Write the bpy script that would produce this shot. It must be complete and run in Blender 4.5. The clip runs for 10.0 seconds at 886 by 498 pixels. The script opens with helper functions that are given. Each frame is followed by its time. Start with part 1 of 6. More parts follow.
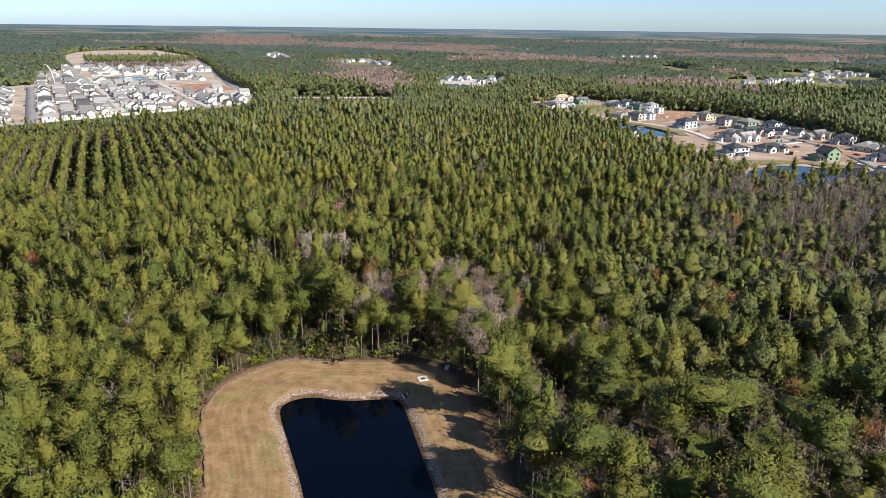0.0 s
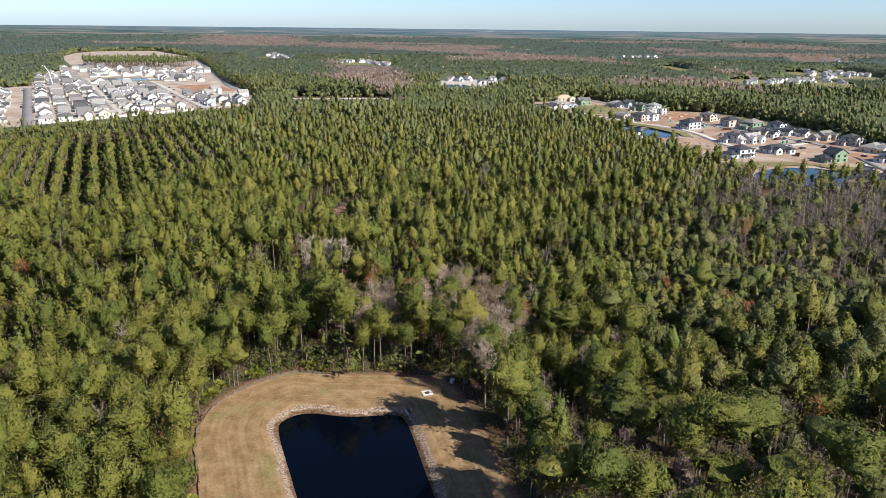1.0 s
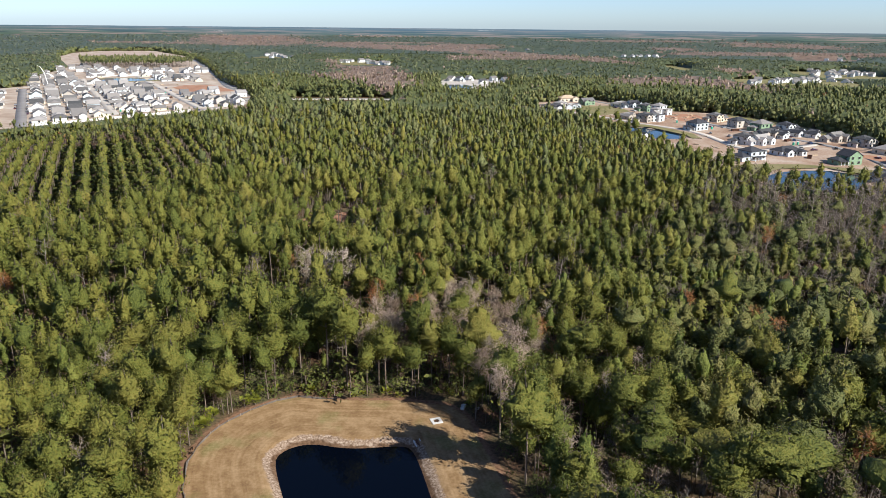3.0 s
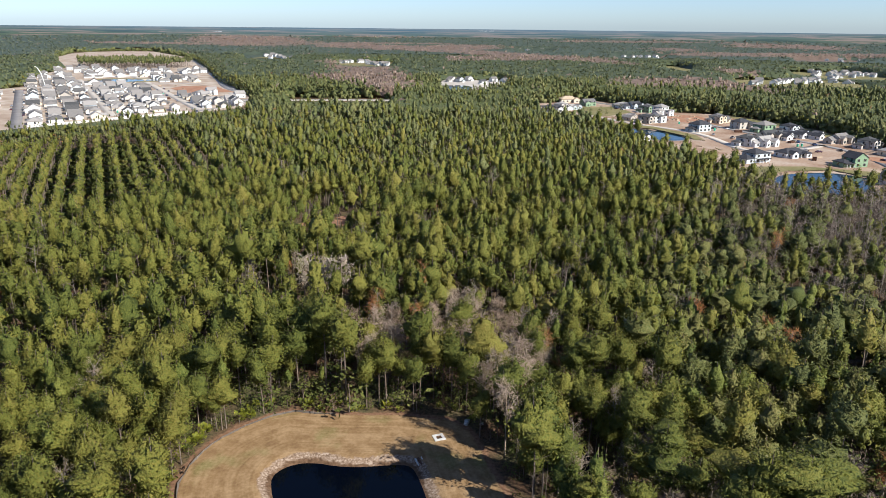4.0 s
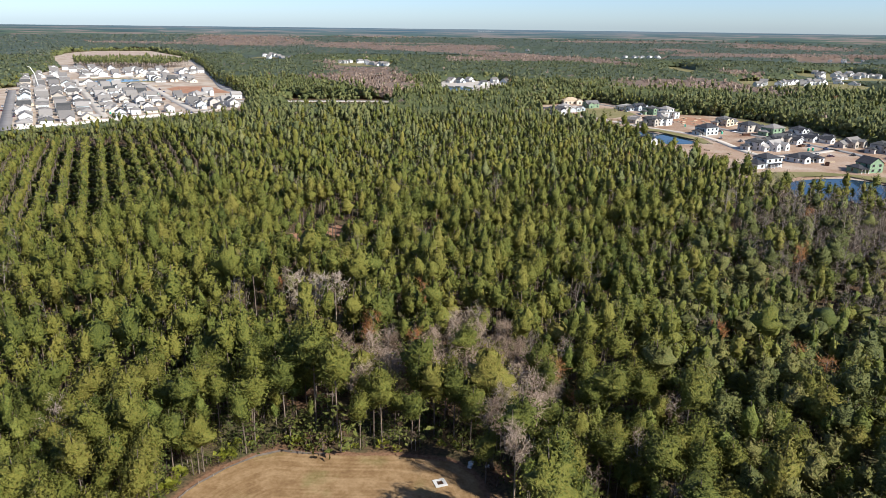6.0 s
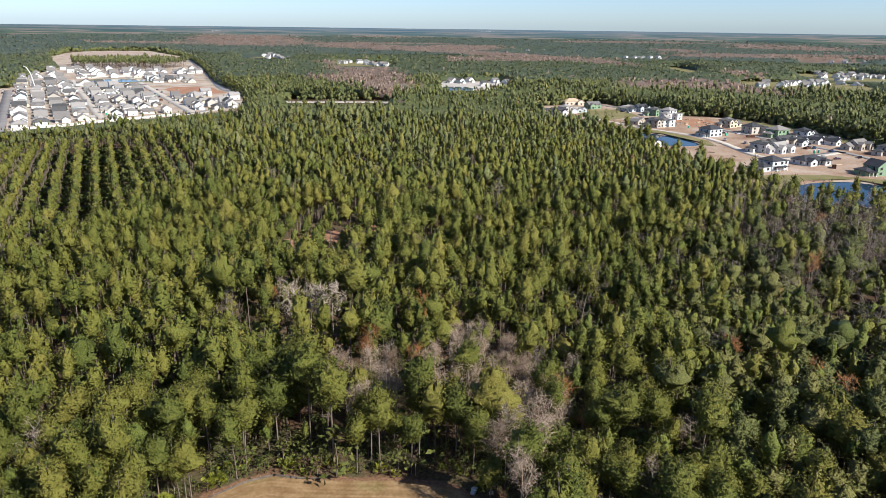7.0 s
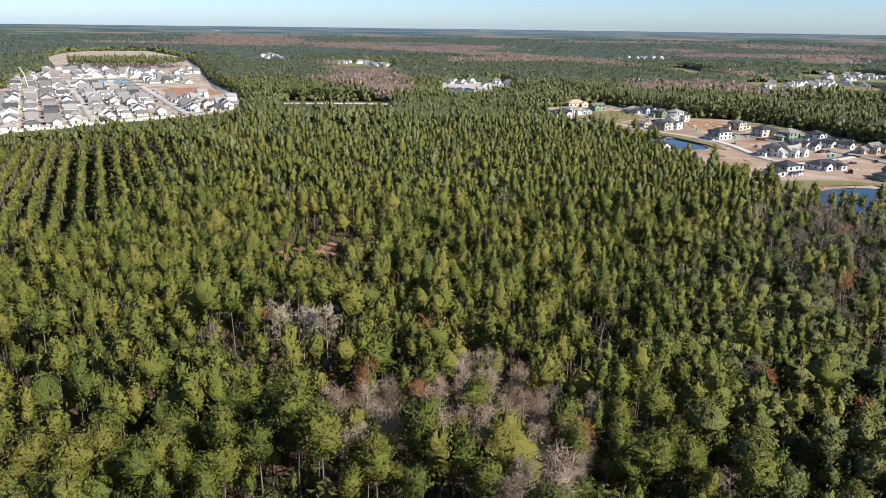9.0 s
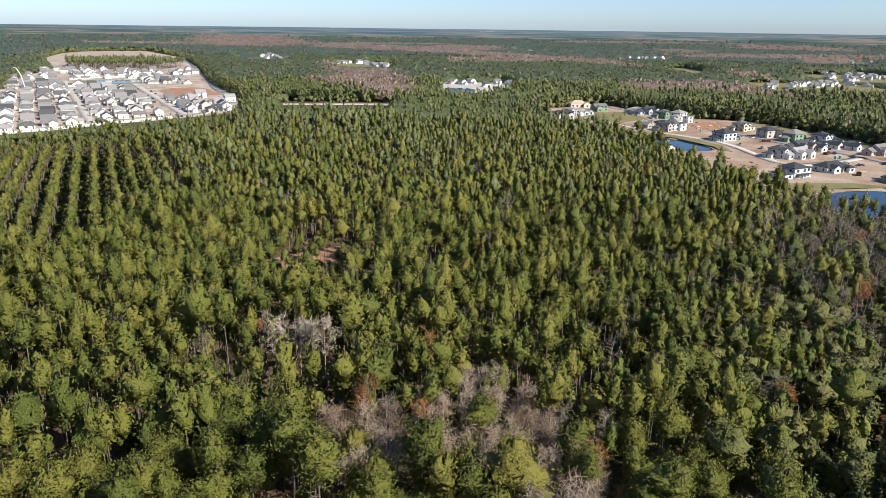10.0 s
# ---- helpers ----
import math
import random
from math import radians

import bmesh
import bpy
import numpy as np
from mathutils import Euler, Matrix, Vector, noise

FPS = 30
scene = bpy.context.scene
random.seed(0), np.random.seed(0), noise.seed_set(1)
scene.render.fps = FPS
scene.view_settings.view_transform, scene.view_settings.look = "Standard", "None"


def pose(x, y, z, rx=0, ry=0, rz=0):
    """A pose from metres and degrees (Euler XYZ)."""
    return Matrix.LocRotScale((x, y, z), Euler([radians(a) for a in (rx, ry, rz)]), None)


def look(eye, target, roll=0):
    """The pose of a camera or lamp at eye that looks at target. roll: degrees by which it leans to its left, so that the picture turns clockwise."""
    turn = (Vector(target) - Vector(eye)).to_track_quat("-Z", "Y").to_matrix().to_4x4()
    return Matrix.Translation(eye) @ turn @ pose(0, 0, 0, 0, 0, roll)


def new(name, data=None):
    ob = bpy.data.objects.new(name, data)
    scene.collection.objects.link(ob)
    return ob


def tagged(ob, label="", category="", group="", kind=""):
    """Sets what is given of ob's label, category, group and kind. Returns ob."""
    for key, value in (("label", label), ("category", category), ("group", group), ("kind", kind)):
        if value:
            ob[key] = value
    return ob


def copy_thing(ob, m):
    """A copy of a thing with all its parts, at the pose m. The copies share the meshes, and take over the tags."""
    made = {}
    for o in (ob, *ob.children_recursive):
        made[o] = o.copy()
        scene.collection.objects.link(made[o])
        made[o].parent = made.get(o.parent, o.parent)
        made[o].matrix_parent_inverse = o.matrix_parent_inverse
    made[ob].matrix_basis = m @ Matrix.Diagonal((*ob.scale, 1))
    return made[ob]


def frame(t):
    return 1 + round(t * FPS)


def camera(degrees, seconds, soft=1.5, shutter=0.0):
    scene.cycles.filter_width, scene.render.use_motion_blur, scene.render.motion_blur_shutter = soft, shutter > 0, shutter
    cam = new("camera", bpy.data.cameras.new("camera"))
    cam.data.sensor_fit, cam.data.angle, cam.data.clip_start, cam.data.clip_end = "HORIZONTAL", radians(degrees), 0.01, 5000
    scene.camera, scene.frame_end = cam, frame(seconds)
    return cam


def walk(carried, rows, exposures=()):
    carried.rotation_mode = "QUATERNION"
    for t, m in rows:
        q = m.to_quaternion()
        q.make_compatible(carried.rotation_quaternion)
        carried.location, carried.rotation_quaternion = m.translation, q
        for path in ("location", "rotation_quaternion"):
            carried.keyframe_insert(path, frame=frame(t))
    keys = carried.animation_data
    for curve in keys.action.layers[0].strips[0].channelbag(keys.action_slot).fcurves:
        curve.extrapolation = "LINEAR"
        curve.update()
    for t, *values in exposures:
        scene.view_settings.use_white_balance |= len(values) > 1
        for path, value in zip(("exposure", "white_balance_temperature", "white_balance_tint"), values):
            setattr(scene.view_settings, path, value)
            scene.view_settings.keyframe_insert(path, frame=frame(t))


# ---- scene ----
# ---- camera ----
cam = camera(64.23, 10.0, soft=0.5)
# seconds, eye x y z, yaw to the left, pitch, lean
ROWS = [
    (0.0, 0.00, 0.00, 80.00, -0.000, -17.630, 0.714),
    (0.5, -0.54, 3.36, 79.95, 0.006, -17.624, 0.671),
    (1.0, -1.15, 6.77, 79.92, -0.003, -17.612, 0.635),
    (1.5, -1.86, 10.21, 79.89, -0.036, -17.597, 0.612),
    (2.0, -2.55, 13.50, 79.83, -0.064, -17.597, 0.599),
    (2.5, -3.09, 16.48, 79.72, -0.062, -17.623, 0.590),
    (3.0, -3.52, 19.31, 79.62, -0.059, -17.647, 0.583),
    (3.5, -3.91, 22.25, 79.61, -0.083, -17.638, 0.580),
    (4.0, -4.22, 25.42, 79.59, -0.117, -17.614, 0.588),
    (4.5, -4.43, 28.90, 79.50, -0.138, -17.599, 0.609),
    (5.0, -4.54, 32.65, 79.40, -0.146, -17.595, 0.640),
    (5.5, -4.60, 36.58, 79.38, -0.149, -17.601, 0.676),
    (6.0, -4.68, 40.51, 79.44, -0.153, -17.610, 0.706),
    (6.5, -4.83, 44.32, 79.54, -0.163, -17.613, 0.723),
    (7.0, -5.03, 48.17, 79.62, -0.175, -17.617, 0.736),
    (7.5, -5.24, 52.22, 79.64, -0.184, -17.626, 0.756),
    (8.0, -5.47, 56.33, 79.60, -0.183, -17.634, 0.767),
    (8.5, -5.74, 60.33, 79.54, -0.169, -17.632, 0.757),
    (9.0, -6.04, 64.19, 79.46, -0.156, -17.626, 0.739),
    (9.5, -6.38, 67.92, 79.38, -0.154, -17.621, 0.730),
    (10.0, -6.73, 71.58, 79.29, -0.161, -17.616, 0.727),
]


def aimed(x, y, z, yaw, pitch, lean):
    a, b = radians(yaw), radians(pitch)
    way = Vector((-math.sin(a) * math.cos(b), math.cos(a) * math.cos(b), math.sin(b)))
    return look((x, y, z), Vector((x, y, z)) + 100 * way, lean)


walk(cam, [(t, aimed(*row)) for t, *row in ROWS], [(0.0, 0.79, 6050, 8), (10.0, 0.74, 6050, 8)])

# ---- daylight ----
SUN_WAY = Vector((0.82, -0.57, 0.0)).normalized()
SUN_UP = radians(36)
world = bpy.data.worlds.new("sky")
world.use_nodes = True
scene.world = world
wt = world.node_tree
sky = wt.nodes.new("ShaderNodeTexSky")
sky.sky_type, sky.sun_disc = "NISHITA", False
sky.sun_elevation, sky.sun_rotation = SUN_UP, math.atan2(SUN_WAY.x, SUN_WAY.y)
sky.air_density, sky.dust_density, sky.ozone_density = 0.85, 0.4, 1.6
cool = wt.nodes.new("ShaderNodeMix")
cool.data_type, cool.blend_type = "RGBA", "MULTIPLY"
cool.inputs[0].default_value = 1.0
# clear winter air: paler and bluer towards the skyline
way = wt.nodes.new("ShaderNodeTexCoord")
height = wt.nodes.new("ShaderNodeSeparateXYZ")
tint = wt.nodes.new("ShaderNodeValToRGB")
tint.color_ramp.elements[0].position, tint.color_ramp.elements[0].color = 0.0, (0.92, 1.07, 1.40, 1)
tint.color_ramp.elements[1].position, tint.color_ramp.elements[1].color = 0.16, (0.94, 1.0, 1.2, 1)
wt.links.new(way.outputs["Generated"], height.inputs[0])
wt.links.new(height.outputs[2], tint.inputs[0])
wt.links.new(tint.outputs[0], cool.inputs[7])
wt.links.new(sky.outputs[0], cool.inputs[6])
wt.links.new(cool.outputs[2], wt.nodes["Background"].inputs[0])
wt.nodes["Background"].inputs[1].default_value = 0.07

sun = new("sun", bpy.data.lights.new("sun", "SUN"))
sun.data.energy, sun.data.angle, sun.data.color = 5.0, radians(0.5), (1.0, 0.93, 0.82)
sun.matrix_world = look((0, 0, 300), Vector((0, 0, 300)) - Vector((SUN_WAY.x * math.cos(SUN_UP), SUN_WAY.y * math.cos(SUN_UP), math.sin(SUN_UP))))

# ---- materials ----
def material(name, rough=0.8, metal=0.0, spec=0.3):
    m = bpy.data.materials.new(name)
    m.use_nodes = True
    b = m.node_tree.nodes["Principled BSDF"]
    b.inputs["Roughness"].default_value = rough
    b.inputs["Metallic"].default_value = metal
    b.inputs["Specular IOR Level"].default_value = spec
    return m, m.node_tree, b


def node(nt, kind, **settings):
    n = nt.nodes.new(kind)
    for key, value in settings.items():
        n.inputs[key].default_value = value
    return n


def noise_at(nt, scale, detail=4.0, vector=None):
    n = node(nt, "ShaderNodeTexNoise", Scale=scale, Detail=detail)
    if vector is None:
        vector = nt.nodes.new("ShaderNodeNewGeometry").outputs["Position"]
    nt.links.new(vector, n.inputs["Vector"])
    return n.outputs["Fac"]


def ramp(nt, fac, stops):
    r = nt.nodes.new("ShaderNodeValToRGB")
    e = r.color_ramp.elements
    while len(e) < len(stops):
        e.new(0.5)
    for k, (at, colour) in zip(e, stops):
        k.position, k.color = at, (*colour, 1)
    nt.links.new(fac, r.inputs[0])
    return r.outputs[0]


def step_between(nt, value, low, high):
    n = node(nt, "ShaderNodeMapRange", **{"From Min": low, "From Max": high})
    n.interpolation_type = "SMOOTHSTEP"
    nt.links.new(value, n.inputs["Value"])
    return n.outputs["Result"]


def mixed(nt, fac, a, b, how="MIX"):
    n = nt.nodes.new("ShaderNodeMix")
    n.data_type, n.blend_type = "RGBA", how
    for socket, value in ((n.inputs[0], fac), (n.inputs[6], a), (n.inputs[7], b)):
        if isinstance(value, (int, float)):
            socket.default_value = value
        elif isinstance(value, tuple):
            socket.default_value = (*value, 1)
        else:
            nt.links.new(value, socket)
    return n.outputs[2]


def calc(nt, how, a, b=0.0):
    n = nt.nodes.new("ShaderNodeMath")
    n.operation = how
    for socket, value in zip(n.inputs, (a, b)):
        if isinstance(value, (int, float)):
            socket.default_value = value
        else:
            nt.links.new(value, socket)
    return n.outputs[0]


def attribute(nt, name):
    n = nt.nodes.new("ShaderNodeAttribute")
    n.attribute_name = name
    return n.outputs["Fac"]


def bumped(nt, b, height, strength=0.3, distance=0.1):
    n = node(nt, "ShaderNodeBump", Strength=strength, Distance=distance)
    nt.links.new(height, n.inputs["Height"])
    nt.links.new(n.outputs[0], b.inputs["Normal"])


def leafy(name, stops, glow=0.3, fine=True, relief=1.0):
    """Foliage: a tone for each tree, a second for each spray, some light through the leaf."""
    m, nt, b = material(name, 0.65, 0, 0.25)
    pos = nt.nodes.new("ShaderNodeNewGeometry")
    flat = node(nt, "ShaderNodeVectorMath")
    flat.operation = "MULTIPLY"
    flat.inputs[1].default_value = (1, 1, 0.15)
    nt.links.new(pos.outputs["Position"], flat.inputs[0])
    broad = noise_at(nt, 0.03, 3, flat.outputs[0])
    each = pos.outputs["Random Per Island"]
    info = nt.nodes.new("ShaderNodeObjectInfo")
    tree = calc(nt, "ADD", attribute(nt, "tone"), calc(nt, "MULTIPLY", attribute(nt, "single"), info.outputs["Random"]))
    fac = calc(nt, "ADD", calc(nt, "MULTIPLY", tree, 0.5), calc(nt, "MULTIPLY", each, 0.14))
    fac = calc(nt, "ADD", fac, calc(nt, "MULTIPLY", calc(nt, "SUBTRACT", broad, 0.2), 0.6))
    grain = noise_at(nt, 2.4 if fine else 0.5, 6)
    fac = calc(nt, "ADD", fac, calc(nt, "MULTIPLY", calc(nt, "SUBTRACT", grain, 0.5), 1.3 if fine else 0.5))
    colour = ramp(nt, fac, stops)
    nt.links.new(colour, b.inputs["Base Color"])
    if fine and relief:
        bumped(nt, b, grain, relief, 0.65)
    through_leaf = nt.nodes.new("ShaderNodeBsdfTranslucent")
    nt.links.new(colour, through_leaf.inputs["Color"])
    blend = node(nt, "ShaderNodeMixShader", Fac=glow)
    nt.links.new(b.outputs[0], blend.inputs[1])
    nt.links.new(through_leaf.outputs[0], blend.inputs[2])
    nt.links.new(blend.outputs[0], nt.nodes["Material Output"].inputs[0])
    return m


def plain(name, stops, scale, rough=0.8, metal=0.0, bump=0.0, fine=8.0, spec=0.3, each=0.0):
    """A surface whose tone wanders at two scales, and from object to object by each."""
    m, nt, b = material(name, rough, metal, spec)
    fac = calc(nt, "ADD", calc(nt, "MULTIPLY", noise_at(nt, scale), 0.6), calc(nt, "MULTIPLY", noise_at(nt, scale * fine), 0.4))
    if each:
        info = nt.nodes.new("ShaderNodeObjectInfo")
        fac = calc(nt, "ADD", calc(nt, "MULTIPLY", fac, 1 - each), calc(nt, "MULTIPLY", info.outputs["Random"], each))
    nt.links.new(ramp(nt, fac, stops), b.inputs["Base Color"])
    if bump:
        bumped(nt, b, noise_at(nt, scale * fine), bump, 0.05)
    return m


PINE = leafy("pine_needles", [(0.1, (0.08, 0.1, 0.019)), (0.4, (0.145, 0.155, 0.027)), (0.7, (0.202, 0.19, 0.034)), (0.98, (0.265, 0.215, 0.05))], 0.28)
YOUNG_PINE = leafy("young_pine_needles", [(0.1, (0.08, 0.105, 0.021)), (0.4, (0.142, 0.165, 0.03)), (0.7, (0.205, 0.21, 0.042)), (0.98, (0.27, 0.245, 0.06))], 0.28)
# pine needles again, greyed and dulled: mid-distance haze is in the colour
HAZED_PINE = leafy("hazed_pine_needles", [(0.1, (0.08, 0.096, 0.032)), (0.4, (0.128, 0.14, 0.045)), (0.7, (0.172, 0.174, 0.06)), (0.98, (0.222, 0.2, 0.08))], 0.12)
# swamp leaves and twigs toned darker: the wood's deep shade is painted in
SHADED_SWAMP_LEAF = leafy("shaded_swamp_leaves", [(0.1, (0.06, 0.073, 0.02)), (0.45, (0.11, 0.118, 0.03)), (0.75, (0.165, 0.155, 0.042)), (0.98, (0.22, 0.185, 0.06))], 0.12)
SWAMP_TWIG = leafy("swamp_twigs", [(0.15, (0.095, 0.07, 0.05)), (0.5, (0.145, 0.112, 0.084)), (0.9, (0.21, 0.165, 0.125))], 0.15, relief=0.0)
# needles greyed and blued to put distance haze into the colour
HAZED_FAR_PINE = leafy("hazed_distant_needles", [(0.1, (0.058, 0.072, 0.034)), (0.45, (0.098, 0.113, 0.052)), (0.75, (0.14, 0.148, 0.071)), (0.98, (0.19, 0.178, 0.093))], 0.15, False)
HAZED_SKYLINE_PINE = leafy("hazed_skyline_needles", [(0.1, (0.06, 0.08, 0.056)), (0.45, (0.1, 0.12, 0.08)), (0.75, (0.145, 0.157, 0.106)), (0.98, (0.195, 0.188, 0.136))], 0.2, False)
FAR_TWIG = leafy("distant_twigs", [(0.15, (0.20, 0.14, 0.104)), (0.5, (0.31, 0.225, 0.17)), (0.9, (0.40, 0.305, 0.24))], 0.3, False)
DEAD_TWIG = leafy("bleached_twigs", [(0.15, (0.30, 0.235, 0.17)), (0.5, (0.44, 0.355, 0.27)), (0.9, (0.56, 0.47, 0.37))], 0.1, relief=0.0)
DRY_BRUSH = leafy("dry_brush", [(0.15, (0.058, 0.04, 0.027)), (0.5, (0.105, 0.07, 0.045)), (0.9, (0.165, 0.112, 0.07))], 0.15)
SHRUB = leafy("broad_leaves", [(0.1, (0.06, 0.08, 0.018)), (0.5, (0.12, 0.14, 0.03)), (0.95, (0.20, 0.18, 0.05))])
PALMETTO_LEAF = leafy("palmetto_leaves", [(0.1, (0.16, 0.18, 0.02)), (0.6, (0.32, 0.30, 0.03)), (0.95, (0.44, 0.37, 0.06))], 0.3, relief=0.0)
TWIG = leafy("bare_twigs", [(0.15, (0.22, 0.15, 0.10)), (0.5, (0.37, 0.275, 0.20)), (0.9, (0.50, 0.395, 0.30))], 0.15, relief=0.0)
RUSTY = leafy("rusty_needles", [(0.15, (0.22, 0.095, 0.035)), (0.5, (0.36, 0.155, 0.055)), (0.9, (0.43, 0.22, 0.085))], 0.2, relief=0.0)
BARK = plain("pine_bark", [(0.3, (0.10, 0.072, 0.055)), (0.7, (0.23, 0.18, 0.14))], 0.6, 0.9, bump=0.4)
GREY_BARK = plain("grey_bark", [(0.3, (0.17, 0.135, 0.11)), (0.7, (0.34, 0.285, 0.245))], 0.6, 0.9, bump=0.3)


def ground_material():
    m, nt, b = material("forest_ground", 0.95, 0, 0.1)
    pos = nt.nodes.new("ShaderNodeNewGeometry").outputs["Position"]
    clear, pond, lots = (attribute(nt, n) for n in ("clearing", "pond", "lots"))
    fine = noise_at(nt, 1.6, 6, pos)
    wide = noise_at(nt, 0.08, 5, pos)
    litter = mixed(nt, step_between(nt, wide, 0.35, 0.65), ramp(nt, fine, [(0.3, (0.05, 0.032, 0.02)), (0.7, (0.17, 0.095, 0.055))]),
                   ramp(nt, fine, [(0.3, (0.035, 0.04, 0.018)), (0.7, (0.12, 0.10, 0.05))]))
    # mown strips run along the edge of the clearing
    split = nt.nodes.new("ShaderNodeSeparateXYZ")
    nt.links.new(pos, split.inputs[0])
    lane = nt.nodes.new("ShaderNodeCombineXYZ")
    nt.links.new(calc(nt, "MULTIPLY", clear, 1.3), lane.inputs[0])
    nt.links.new(calc(nt, "MULTIPLY", split.outputs[1], 0.05), lane.inputs[1])
    nt.links.new(calc(nt, "MULTIPLY", split.outputs[0], 0.05), lane.inputs[2])
    strips = noise_at(nt, 1.0, 5, lane.outputs[0])
    turf = ramp(nt, calc(nt, "ADD", calc(nt, "MULTIPLY", strips, 0.36), calc(nt, "MULTIPLY", calc(nt, "ADD", calc(nt, "MULTIPLY", fine, 0.5), calc(nt, "MULTIPLY", noise_at(nt, 0.35, 6, pos), 0.8)), 0.6)),
                [(0.34, (0.125, 0.07, 0.034)), (0.52, (0.215, 0.132, 0.062)), (0.7, (0.32, 0.212, 0.112))])
    green = ramp(nt, fine, [(0.3, (0.09, 0.12, 0.03)), (0.7, (0.20, 0.19, 0.07))])
    turf = mixed(nt, calc(nt, "MULTIPLY", step_between(nt, noise_at(nt, 0.11, 5, pos), 0.52, 0.72), 0.5), turf, green)
    soil = ramp(nt, fine, [(0.3, (0.13, 0.068, 0.038)), (0.7, (0.24, 0.14, 0.085))])
    edge = calc(nt, "ADD", clear, calc(nt, "MULTIPLY", calc(nt, "SUBTRACT", noise_at(nt, 0.5, 4, pos), 0.5), 1.6))
    base = mixed(nt, step_between(nt, edge, -0.7, -0.1), turf, soil)
    base = mixed(nt, step_between(nt, edge, 0.4, 1.2), base, litter)
    # sand of the bank, darker where the water wets it
    shore = calc(nt, "ADD", pond, calc(nt, "MULTIPLY", calc(nt, "SUBTRACT", noise_at(nt, 0.8, 5, pos), 0.5), 1.8))
    shore = calc(nt, "ADD", shore, calc(nt, "MULTIPLY", calc(nt, "SUBTRACT", noise_at(nt, 0.09, 2, pos), 0.45), 2.6))
    sand = ramp(nt, noise_at(nt, 2.2, 7, pos), [(0.3, (0.11, 0.07, 0.044)), (0.5, (0.25, 0.175, 0.12)), (0.72, (0.42, 0.33, 0.25))])
    wet = ramp(nt, fine, [(0.3, (0.07, 0.04, 0.022)), (0.7, (0.16, 0.095, 0.055))])
    sand = mixed(nt, step_between(nt, shore, 0.4, 1.1), wet, sand)
    base = mixed(nt, step_between(nt, shore, 1.95, 2.5), sand, base)
    dirt = ramp(nt, calc(nt, "ADD", calc(nt, "MULTIPLY", noise_at(nt, 0.045, 6, pos), 0.7), calc(nt, "MULTIPLY", noise_at(nt, 0.6, 4, pos), 0.3)),
                [(0.33, (0.21, 0.12, 0.075)), (0.5, (0.33, 0.23, 0.16)), (0.66, (0.43, 0.345, 0.275))])
    pale = ramp(nt, noise_at(nt, 0.045, 6, pos), [(0.3, (0.27, 0.19, 0.135)), (0.5, (0.38, 0.30, 0.23)), (0.7, (0.47, 0.40, 0.33))])
    dirt = mixed(nt, step_between(nt, split.outputs[0], -40, 40), pale, dirt)
    patch = calc(nt, "ADD", lots, calc(nt, "MULTIPLY", calc(nt, "SUBTRACT", noise_at(nt, 0.06, 4, pos), 0.5), 14.0))
    base = mixed(nt, step_between(nt, patch, -2.0, 2.0), dirt, base)
    nt.links.new(base, b.inputs["Base Color"])
    bumped(nt, b, fine, 0.5, 0.15)
    return m


GROUND = ground_material()


def distance_material():
    """The plain of woods at the skyline: long streaks of pine and leafless swamp, blue haze painted in with distance.
    """
    m, nt, b = material("distant_plain", 1.0, 0, 0.0)
    pos = nt.nodes.new("ShaderNodeNewGeometry").outputs["Position"]
    long = nt.nodes.new("ShaderNodeVectorMath")
    long.operation = "MULTIPLY"
    long.inputs[1].default_value = (0.0024, 0.0046, 0.0)
    nt.links.new(pos, long.inputs[0])
    streaks = noise_at(nt, 1.0, 10, long.outputs[0])
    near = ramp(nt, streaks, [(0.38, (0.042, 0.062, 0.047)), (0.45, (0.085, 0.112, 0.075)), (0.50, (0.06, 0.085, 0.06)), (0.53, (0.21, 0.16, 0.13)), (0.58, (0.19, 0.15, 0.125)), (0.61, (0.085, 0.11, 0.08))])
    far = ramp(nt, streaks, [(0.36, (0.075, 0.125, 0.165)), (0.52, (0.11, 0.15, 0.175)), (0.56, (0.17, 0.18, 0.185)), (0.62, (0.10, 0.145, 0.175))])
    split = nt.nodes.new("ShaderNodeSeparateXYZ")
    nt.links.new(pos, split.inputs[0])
    # base colour shifts to haze blue towards the far edge
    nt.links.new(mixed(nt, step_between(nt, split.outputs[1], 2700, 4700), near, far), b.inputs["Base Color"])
    return m


DISTANCE = distance_material()


def water_material(name, colour, rough, scale):
    m, nt, b = material(name, rough, 0, 0.3)
    b.inputs["Base Color"].default_value = (*colour, 1)
    b.inputs["IOR"].default_value = 1.33
    bumped(nt, b, noise_at(nt, scale, 3), 0.04, 0.05)
    return m


DARK_WATER = water_material("dark_pond_water", (0.001, 0.002, 0.005), 0.04, 0.8)
DARK_WATER.node_tree.nodes["Principled BSDF"].inputs["Specular IOR Level"].default_value = 0.17
BLUE_WATER = water_material("blue_pond_water", (0.012, 0.035, 0.06), 0.06, 0.5)
WALL_WHITE = plain("white_house_wall", [(0.2, (0.42, 0.37, 0.31)), (0.36, (0.58, 0.56, 0.53)), (0.62, (0.66, 0.66, 0.64)), (0.82, (0.44, 0.49, 0.51))], 0.4, 0.7, each=0.7)
WALL_CREAM = plain("cream_house_wall", [(0.3, (0.60, 0.50, 0.36)), (0.7, (0.70, 0.62, 0.50))], 0.4, 0.7, each=0.3)
SHEATHING = plain("green_wall_sheathing", [(0.3, (0.17, 0.26, 0.15)), (0.7, (0.25, 0.34, 0.22))], 0.5, 0.6)
PLYWOOD = plain("plywood", [(0.3, (0.36, 0.26, 0.16)), (0.7, (0.54, 0.43, 0.31))], 0.7, 0.8)
